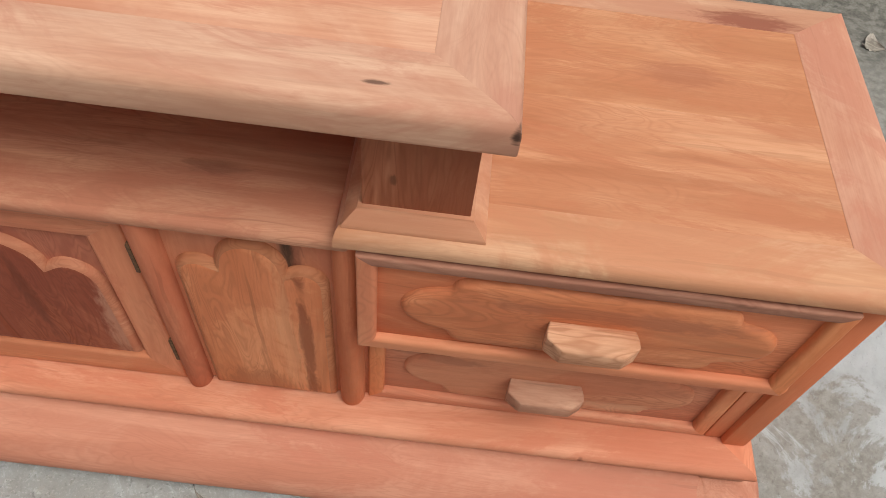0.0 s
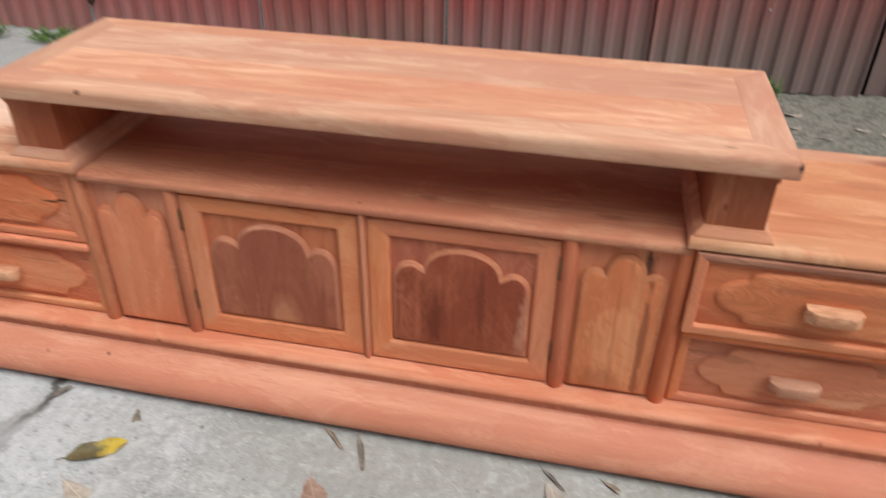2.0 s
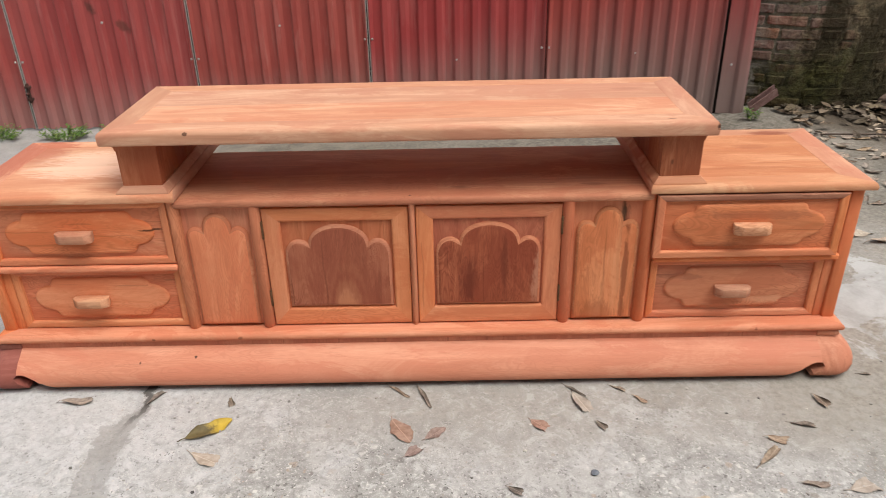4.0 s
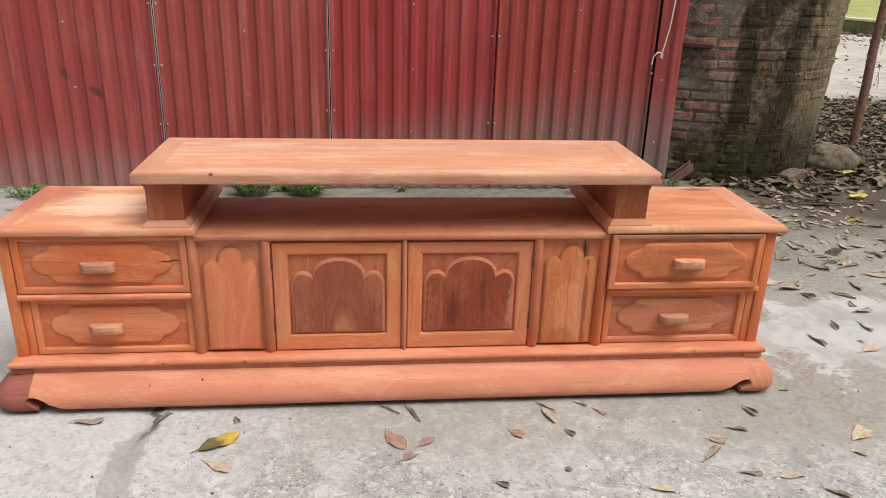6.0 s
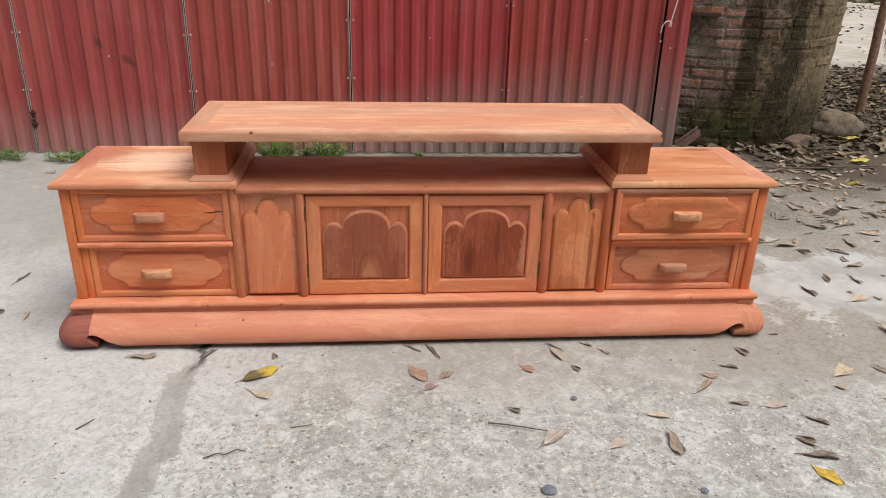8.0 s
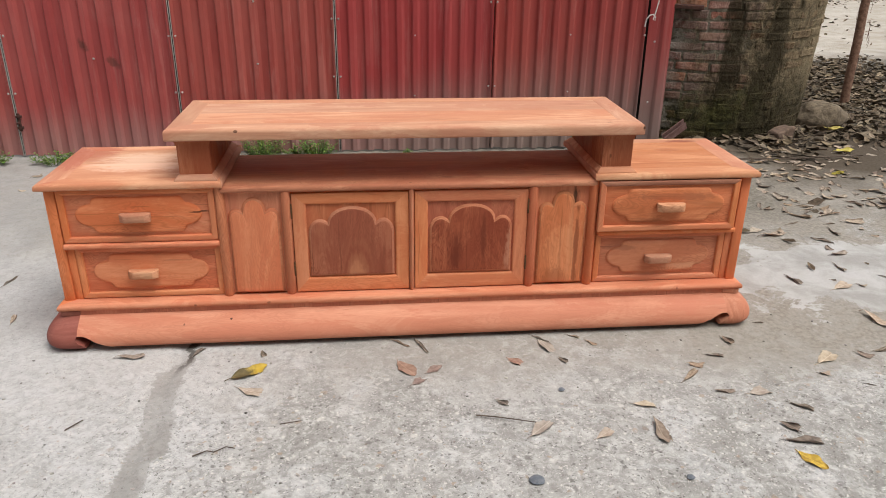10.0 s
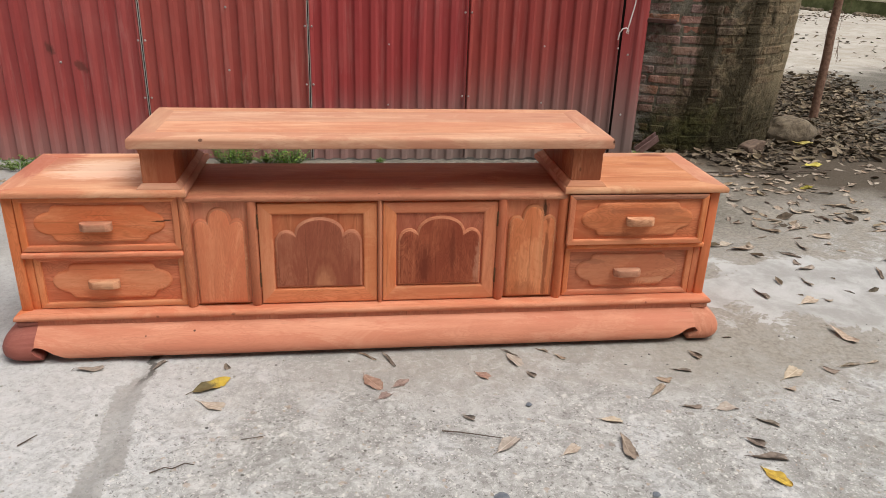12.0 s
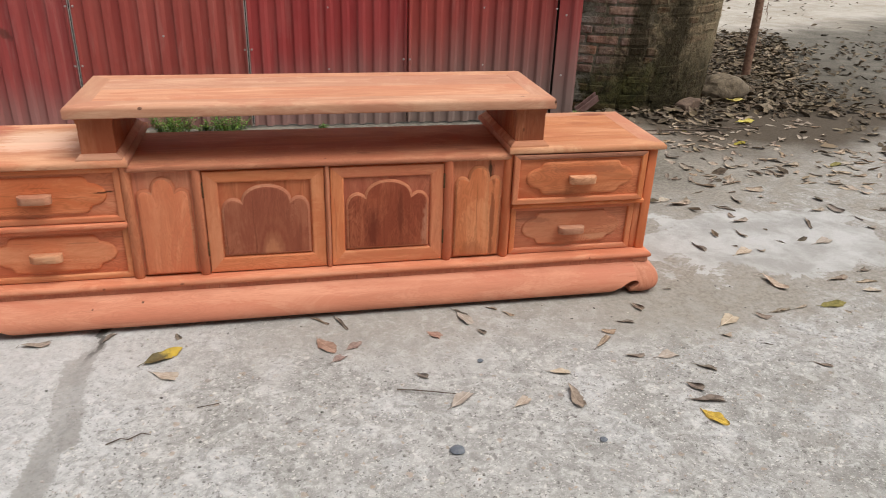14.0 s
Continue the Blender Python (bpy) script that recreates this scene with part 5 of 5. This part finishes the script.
LEAF_WORDS = {
    "half": "fallen leaf, half brown and half yellow, on concrete",
    "olive": "dull olive green leaf on concrete",
    "ochre": "dull ochre yellow leaf on concrete",
    "yellow": "yellow fallen leaf lying on the ground",
    "red": "flat reddish brown dead leaf on concrete",
    "tan": "pale tan dry dead leaf on concrete",
    "grey": "grey brown dry leaf with curled edges",
    "brown": "brown curled dead leaf on concrete",
    "dark": "dark shrivelled curled leaf on concrete",
}


def lay_leaf(kind, which, x, y, turn, size=1.0, tip=0.0, lift=0.0):
    data = LEAVES[kind][which % len(LEAVES[kind])]
    ob = new("fallen_leaf", data)
    ob.matrix_world = Matrix.Translation((x, y, ground_height(x, y) + lift)) @ pose(0, 0, 0, 0, tip, turn) @ Matrix.Diagonal((size, size, size, 1) if kind in ("half", "yellow", "ochre") else (size, size * 0.88, size * 0.6, 1))
    return tagged(ob, LEAF_WORDS[kind], "leaf", "fallen leaves")


lay_leaf("half", 0, -0.545, -0.275, 34, 1.1)
for row in ((0, -0.04, -0.29, -59, 1.3), (1, -0, -0.36, 44, 0.82), (2, 0.05, -0.3, 41, 0.85), (3, 0.33, -0.28, -41, 0.89)):
    lay_leaf("red", row[0], *row[1:])
for row in ((0, -0.51, -0.39, -27, 1.07), (1, 0.45, -0.2, -67, 1.13), (2, 1.08, -0.5, 16, 1.13), (3, 1.4, -0.32, 35, 1.3), (4, 0.68, -0.55, -10, 0.87), (0, 0.52, -0.67, 35, 0.83),
            (1, 0.34, -0.63, 45, 1.25), (2, 1.72, 0.82, 33, 1.3), (3, 1.78, 0.2, 29, 1.3), (4, 2.19, 1, 22, 1.04), (0, 2.21, 0.25, 22, 1.3), (1, 2.08, -0.21, -5, 0.95),
            (2, 3.09, 1.22, -12, 1.11)):
    lay_leaf("tan", row[0], *row[1:])
for row in ((0, 0.61, -0.18, -47, 0.49), (1, 0.93, -0.35, -18, 0.76), (2, 0.88, -0.4, 43, 0.93), (3, 0.95, -0.5, -8, 0.67), (4, 1.53, -0.34, -44, 0.79), (0, 0.67, -0.69, -89, 1.19),
            (1, 1.92, 0.55, -96, 0.75), (2, 2.02, 0.96, -39, 1.3), (3, 2.52, 1.1, -62, 1.3), (4, 2.4, 1.87, -45, 1.06), (0, 2.01, -0.1, 14, 0.98), (1, 2.78, 0.92, -4, 1.3),
            (2, 1.54, -0.65, -38, 0.64)):
    lay_leaf("brown", row[0], *row[1:])
for row in ((0, -0.73, -0.13, 62, 0.78), (1, -0.51, -0.17, -67, 0.72), (2, 0.44, -0.14, -44, 0.74), (3, 0.56, -0.13, -32, 0.58), (4, 0.49, -0.29, -53, 0.72), (0, 1.01, -0.29, -14, 0.8),
            (1, 1.1, -0.21, -63, 0.99), (2, 1.43, -0.5, -27, 0.39), (3, 1.15, -0.6, -36, 0.88), (4, 1.07, -0.7, -40, 1.11), (0, 1.07, -0.76, -9, 1.3), (1, 0.25, -0.51, -29, 0.77),
            (2, 1.93, 0.88, 21, 0.78), (3, 2.11, 0.86, 10, 0.66), (4, 2, 0.39, -59, 0.4), (0, 1.59, 0.25, -74, 1.12), (1, 1.76, 0.24, -28, 0.44)):
    lay_leaf("dark", row[0], *row[1:])
lay_leaf("dark", 2, -0.05, -0.13, -42, 0.85)
lay_leaf("dark", 2, 0.02, -0.16, -67, 1.05)
for row in ((2, 2.24, 0.42, -112, 1.3), (3, 1.27, -0.08, -5, 0.46), (4, 1.92, 1.09, 15, 1.13), (0, 2.3, 1.56, -79, 1.3), (1, 2.18, -0.04, 18, 1.02), (2, 2.72, 0.54, -30, 0.63),
            (3, 1.61, -0.3, 6, 0.73)):
    lay_leaf("dark", row[0], *row[1:])
for row in ((0, -0.94, -0.15, 3, 0.86), (3, 1.33, -0.43, -17, 0.64), (4, 1.62, -0.3, 9, 0.83), (0, 1.76, 0.74, 14, 1.3),
            (1, 2.26, 0.87, -7, 1.3), (2, 2.06, 0.74, -90, 0.93), (3, 2.23, 0.78, 13, 0.66), (4, 1.95, 0.65, -45, 0.97), (0, 1.94, 0.5, 17, 0.93), (1, 2.24, 0.69, -20, 0.48),
            (2, 1.85, 0.35, -86, 0.8), (3, 1.85, 0.18, -44, 0.61), (4, 1.99, 0.26, -53, 0.41), (0, 1.72, -0.11, -74, 1.23), (1, 2.06, 1.24, -74, 1.3)):
    lay_leaf("grey", row[0], *row[1:])
for row in ((2, 2.18, 1, 34, 1.3), (3, 2.32, 1.22, -78, 1.3), (4, 2.42, 1.14, -45, 0.87), (0, 2.71, 1.23, 17, 1.19), (1, 2.46, 1.57, -39, 0.68), (2, 2.63, 1.33, -9, 1.15),
            (3, 2.63, 0.97, -17, 0.7), (4, 2.11, -0.14, -2, 0.89), (0, 2.41, 0.58, 12, 0.83), (1, 2.5, 0.56, -82, 1.24), (2, 2.54, 0.45, -83, 0.59), (3, 2.53, 0.34, -33, 0.82),
            (4, 2.62, 0.94, 3, 0.98), (0, 2.93, 1.06, -24, 0.86), (1, 1.86, -0.35, -63, 0.35), (2, 1.71, -0.29, 13, 0.53)):
    lay_leaf("grey", row[0], *row[1:])
for row in ((0, 2.64, 1.66, 23, 1.3), (1, 1.84, -0.29, 4, 1.3), (2, 2.98, 1.21, 25, 1.3)):
    lay_leaf("olive", row[0], *row[1:])
for row in ((0, 1.04, -0.84, -59, 1),):
    lay_leaf("ochre", row[0], *row[1:])
lay_leaf("brown", 1, -2.04, 1.98, 40, 0.9)
lay_leaf("yellow", 0, 2.94, 2.08, 5, 1.5, lift=0.012)
lay_leaf("yellow", 1, 3.145, 2.56, -10, 1.4, lift=0.026)
lay_leaf("yellow", 1, 1.472, 1.568, -50, 0.95)
lay_leaf("yellow", 0, 1.692, 1.761, -20, 1.1)
lay_leaf("half", 0, 1.74, 1.73, 160, 0.8)
lay_leaf("yellow", 0, 1.912, 1.899, 70, 0.9)
for row in ((0, 1.24, 1.842, -60, 0.8), (1, 1.253, 1.551, 150, 0.9), (2, 1.714, 2.112, 10, 0.9), (0, 1.391, 1.888, 5, 0.6), (1, 1.568, 1.992, -8, 0.9), (2, 1.227, 2.139, 60, 0.8), (0, 1.30, 2.13, 0, 0.9), (1, 1.66, 1.93, -15, 1.0)):
    lay_leaf("grey", row[0], *row[1:])


def leafy(x, y):
    """How thickly the ground is strewn, from 0 to 1."""
    if math.hypot(x - PIER[0], y - PIER[1]) < pier_radius(0) + 0.06 or math.hypot(x - 3.12, y - 2.78) < 0.2:
        return 0.0
    if x < 1.32 and -0.15 < y < 0.55 or x < 2.0 and y > 1.2:
        return 0.0
    clump = 0.5 + 0.9 * noise.noise((x * 2.2, y * 2.2, 6))
    return max(0.0, smooth01(y + 0.25 * (x - 1.3), 0.1, 1.9) * (0.55 + 0.45 * clump) + 0.08 * smooth01(x, 1.35, 1.7))


def scatter_leaves():
    rng = random.Random(21)
    made = 0
    while made < 262:
        x, y = rng.uniform(1.25, 3.4), rng.uniform(-0.3, 2.25)
        if rng.random() > leafy(x, y) or (y < 0.95 and x < 2.7):
            continue
        kind = rng.choices(("brown", "dark", "tan", "grey", "olive"), (3.5, 1.5, 2.8, 5.5, 0.2))[0]
        lay_leaf(kind, rng.randrange(5), x, y, rng.uniform(0, 360), rng.uniform(0.55, 1.05), rng.uniform(-6, 6))
        made += 1
    for k in range(14):
        x, y = rng.uniform(-2.9, -1.35), rng.uniform(-0.3, 1.9)
        lay_leaf(rng.choice(("brown", "dark", "tan", "grey")), rng.randrange(3), x, y, rng.uniform(0, 360), rng.uniform(0.6, 1.0))
    for k in range(5):
        x, y = rng.uniform(0.9, 1.35), rng.uniform(1.2, 2.3)
        lay_leaf(rng.choice(("brown", "tan", "grey", "grey")), rng.randrange(3), x, y, rng.uniform(0, 360), rng.uniform(0.6, 1.0))


scatter_leaves()


def build_litter():
    """The deep drift of dead leaves round the boulder and the pole, and the thin strewing beyond: too many to count."""
    rng = random.Random(8)
    verts, faces = [], []

    def drop(x, y, lift):
        long, wide = rng.uniform(0.022, 0.056), rng.uniform(0.010, 0.022)
        m = Matrix.Translation((x, y, ground_height(x, y) + lift)) @ Euler((rng.uniform(-0.5, 0.5), rng.uniform(-0.4, 0.4), rng.uniform(0, 6.28))).to_matrix().to_4x4()
        c, e = rng.uniform(0.1, 1.2) * wide, rng.uniform(0.0, 0.8) * wide
        base = len(verts)
        for px, py, pz in ((-long, 0, 0.003), (-long * 0.45, -wide, c), (-long * 0.45, 0, 0), (-long * 0.45, wide, e), (long * 0.35, -wide * 0.9, c * 0.8), (long * 0.35, 0, 0.003), (long * 0.35, wide * 0.9, e), (long, 0, 0.009)):
            verts.append(tuple(m @ Vector((px, py, pz))))
        for f in ((0, 1, 2), (0, 2, 3), (1, 4, 5, 2), (2, 5, 6, 3), (4, 7, 5), (5, 7, 6)):
            faces.append(tuple(base + i for i in f))

    made = 0
    while made < 5800:
        x, y = rng.uniform(2.0, 5.8), rng.uniform(1.75, 6.0)
        edge = 0.35 * noise.noise((x * 1.4, y * 1.4, 2))
        deep = smooth01(4.15 + 0.45 * (y - 2.7) + edge - x, -0.25, 0.5) * smooth01(y + edge - 2.12 - 0.10 * (x - 2.6), -0.2, 0.6) * smooth01(5.75 + edge - y, -0.2, 0.5)
        if rng.random() > deep * (0.8 + 0.6 * noise.noise((x * 2.3, y * 2.3, 5))) or math.hypot(x - PIER[0], y - PIER[1]) < pier_radius(0) + 0.02 or math.hypot(x - 3.12, y - 2.78) < 0.15:
            continue
        drop(x, y, rng.uniform(0.004, 0.035))
        made += 1
    made = 0
    while made < 1400:
        x, y = rng.uniform(1.3, 7.5), rng.uniform(0.2, 5.2)
        if (x < 3.4 and y < 2.25) and rng.random() < 0.75 or rng.random() > leafy(x, y):
            continue
        drop(x, y, 0.004)
        made += 1
    for k in range(1600):
        x = rng.uniform(2.5, 15)
        y = rng.uniform(5.0, 17)
        if noise.noise((x * 0.6, y * 0.6, 3)) > -0.1:
            drop(x, y, 0.004)
    for k in range(260):
        drop(rng.uniform(8.0, 15.0), rng.gauss(13.0, 0.25), rng.uniform(0.01, 0.06))
    data = bpy.data.meshes.new("leaf_litter")
    data.from_pydata(verts, [], faces)
    data.materials.append(LITTER)
    tagged(new("leaf_litter", data), "deep drift of brown dead leaves", "leaf litter", kind="stuff")


build_litter()


def build_twigs():
    for pts, r in (([(0.15, -0.57, 0.004), (0.20, -0.583, 0.006), (0.26, -0.60, 0.005), (0.32, -0.618, 0.004)], 0.0022),
                   ([(-0.64, -0.69, 0.003), (-0.605, -0.672, 0.005), (-0.585, -0.678, 0.004), (-0.555, -0.66, 0.006), (-0.53, -0.665, 0.003)], 0.0019),
                   ([(-1.02, -0.545, 0.003), (-0.985, -0.50, 0.004)], 0.0022),
                   ([(-0.42, -0.565, 0.003), (-0.36, -0.555, 0.004)], 0.0016),
                   ([(2.05, 1.95, 0.01), (2.5, 1.9, 0.02), (3.0, 1.98, 0.01)], 0.006)):
        tagged(mesh_object("twig", tube(pts, r, 6, 0.7), TWIG, True), "thin dry twig lying on the concrete", "twig", "twigs")


build_twigs()


def build_pebbles():
    rng = random.Random(14)
    bm = bmesh.new()
    for k in range(420):
        x, y = rng.uniform(-1.9, 2.4), rng.uniform(-1.25, 0.0)
        if abs(x) < 1.3 and y > -0.11:
            continue
        r = rng.uniform(0.0018, 0.0052)
        made = bmesh.ops.create_icosphere(bm, subdivisions=1, radius=r)["verts"]
        squash = Vector((rng.uniform(0.7, 1.4), rng.uniform(0.7, 1.3), rng.uniform(0.35, 0.7)))
        for v in made:
            v.co = Vector((v.co.x * squash.x + x, v.co.y * squash.y + y, v.co.z * squash.z + ground_height(x, y) + r * 0.2))
    tagged(mesh_object("pebbles", bm, PEBBLE), "loose grit and small pebbles on concrete", "pebbles", kind="stuff")
    bm = bmesh.new()
    bmesh.ops.create_icosphere(bm, subdivisions=2, radius=1.0)
    for v in bm.verts:
        k = 1 + 0.2 * noise.noise(v.co * 1.7)
        v.co = Vector((0.022 * v.co.x * k, 0.019 * v.co.y * k, 0.006 * v.co.z * k))
    ob = mesh_object("stone_chip", bm, SLATE, True)
    ob.location = (0.271, -0.858, 0.001)
    tagged(ob, "flat blue grey stone chip in the concrete", "stone", "stone chips")
    for x, y, size in ((0.677, -0.881, 0.55), (0.435, -0.453, 0.5)):
        copy_thing(ob, pose(x, y, 0.001, 0, 0, 40) @ Matrix.Diagonal((size, size, size, 1)))


build_pebbles()


def build_weed(x, y, spread, tall, count, seed):
    """A clump of small-leaved green weed."""
    rng = random.Random(seed)
    weed = thing("weed", "low green weed growing at the fence foot", "weed", "weeds", at=(x, y, ground_height(x, y)))
    stems, bm = bmesh.new(), bmesh.new()
    for k in range(count):
        a, out = rng.uniform(0, 6.28), spread * math.sqrt(rng.random())
        foot = Vector((out * 0.5 * math.cos(a), out * 0.35 * math.sin(a), 0))
        tip = Vector((out * math.cos(a), out * 0.6 * math.sin(a), tall * rng.uniform(0.4, 1.0)))
        side = Vector((-math.sin(a), math.cos(a), 0)) * 0.0012
        stems.faces.new([stems.verts.new(p) for p in (foot - side, foot + side, tip + side, tip - side)])
        for j in range(9):
            p = foot.lerp(tip, 0.25 + 0.75 * j / 8)
            b = rng.uniform(0, 6.28)
            way = Vector((math.cos(b), math.sin(b), rng.uniform(-0.2, 0.7))).normalized()
            l, w = rng.uniform(0.010, 0.024), rng.uniform(0.004, 0.008)
            across = way.cross(Vector((0, 0, 1))).normalized() * w
            m = p + way * l * 0.55 + Vector((0, 0, 0.002))
            bm.faces.new([bm.verts.new(q) for q in (p, m - across, p + way * l, m + across)])
    part("stem", stems, GREEN, weed, smooth=False)
    part("foliage", bm, GREEN, weed, smooth=False)


for k, row in enumerate(((-0.80, 2.27, 0.15, 0.15, 100), (-0.47, 2.28, 0.15, 0.13, 84), (-0.62, 2.36, 0.08, 0.06, 20), (-2.06, 2.26, 0.17, 0.06, 60), (-2.45, 2.27, 0.18, 0.065, 60),
                         (-1.78, 2.30, 0.10, 0.07, 26), (-2.85, 2.25, 0.18, 0.09, 40), (1.22, 2.30, 0.06, 0.11, 22), (1.81, 2.27, 0.05, 0.07, 12), (0.1, 2.36, 0.05, 0.03, 8))):
    build_weed(*row, 40 + k)

# ---------------------------------------------------------------- bricks of the pier
def build_bricks():
    rng = random.Random(31)
    shapes = []
    for k in range(8):
        bm = bmesh.new()
        long, tall = (0.205 if k % 4 else 0.10), 0.050
        box(bm, -long / 2, long / 2, 0.0, 0.05, -tall / 2, tall / 2, bevel=0.006, segments=1)
        for v in bm.verts:
            v.co += 0.008 * noise.noise_vector(v.co * 25 + Vector((k * 3, 0, 0)))
        bmesh.ops.recalc_face_normals(bm, faces=bm.faces)
        data = bpy.data.meshes.new("brick")
        bm.to_mesh(data)
        bm.free()
        data.materials.append(BRICK)
        shapes.append((long, data))
    made = 0
    for course in range(23):
        z = 0.03 + 0.066 * course
        a = radians(-128) + rng.uniform(0, 0.1)
        while a < radians(12) and made < 330:
            long, data = shapes[rng.randrange(8)]
            r = pier_radius(z)
            turn = (long + 0.014) / r
            mid = a + turn / 2
            a += turn
            if rng.random() < 0.05:
                continue
            sunk = 0.020 * smooth01(math.cos(mid - radians(-20)), 0.2, 0.8)
            ob = new("brick", data)
            ob.parent = pier
            out = r + 0.002 + rng.uniform(-0.005, 0.004) + 0.58 * sunk
            ob.matrix_basis = Matrix.Translation((out * math.cos(mid), out * math.sin(mid), z + rng.uniform(-0.004, 0.004))) @ pose(0, 0, 0, 3 + rng.uniform(-2, 2), rng.uniform(-2, 2), math.degrees(mid) + 90)
            made += 1


build_bricks()
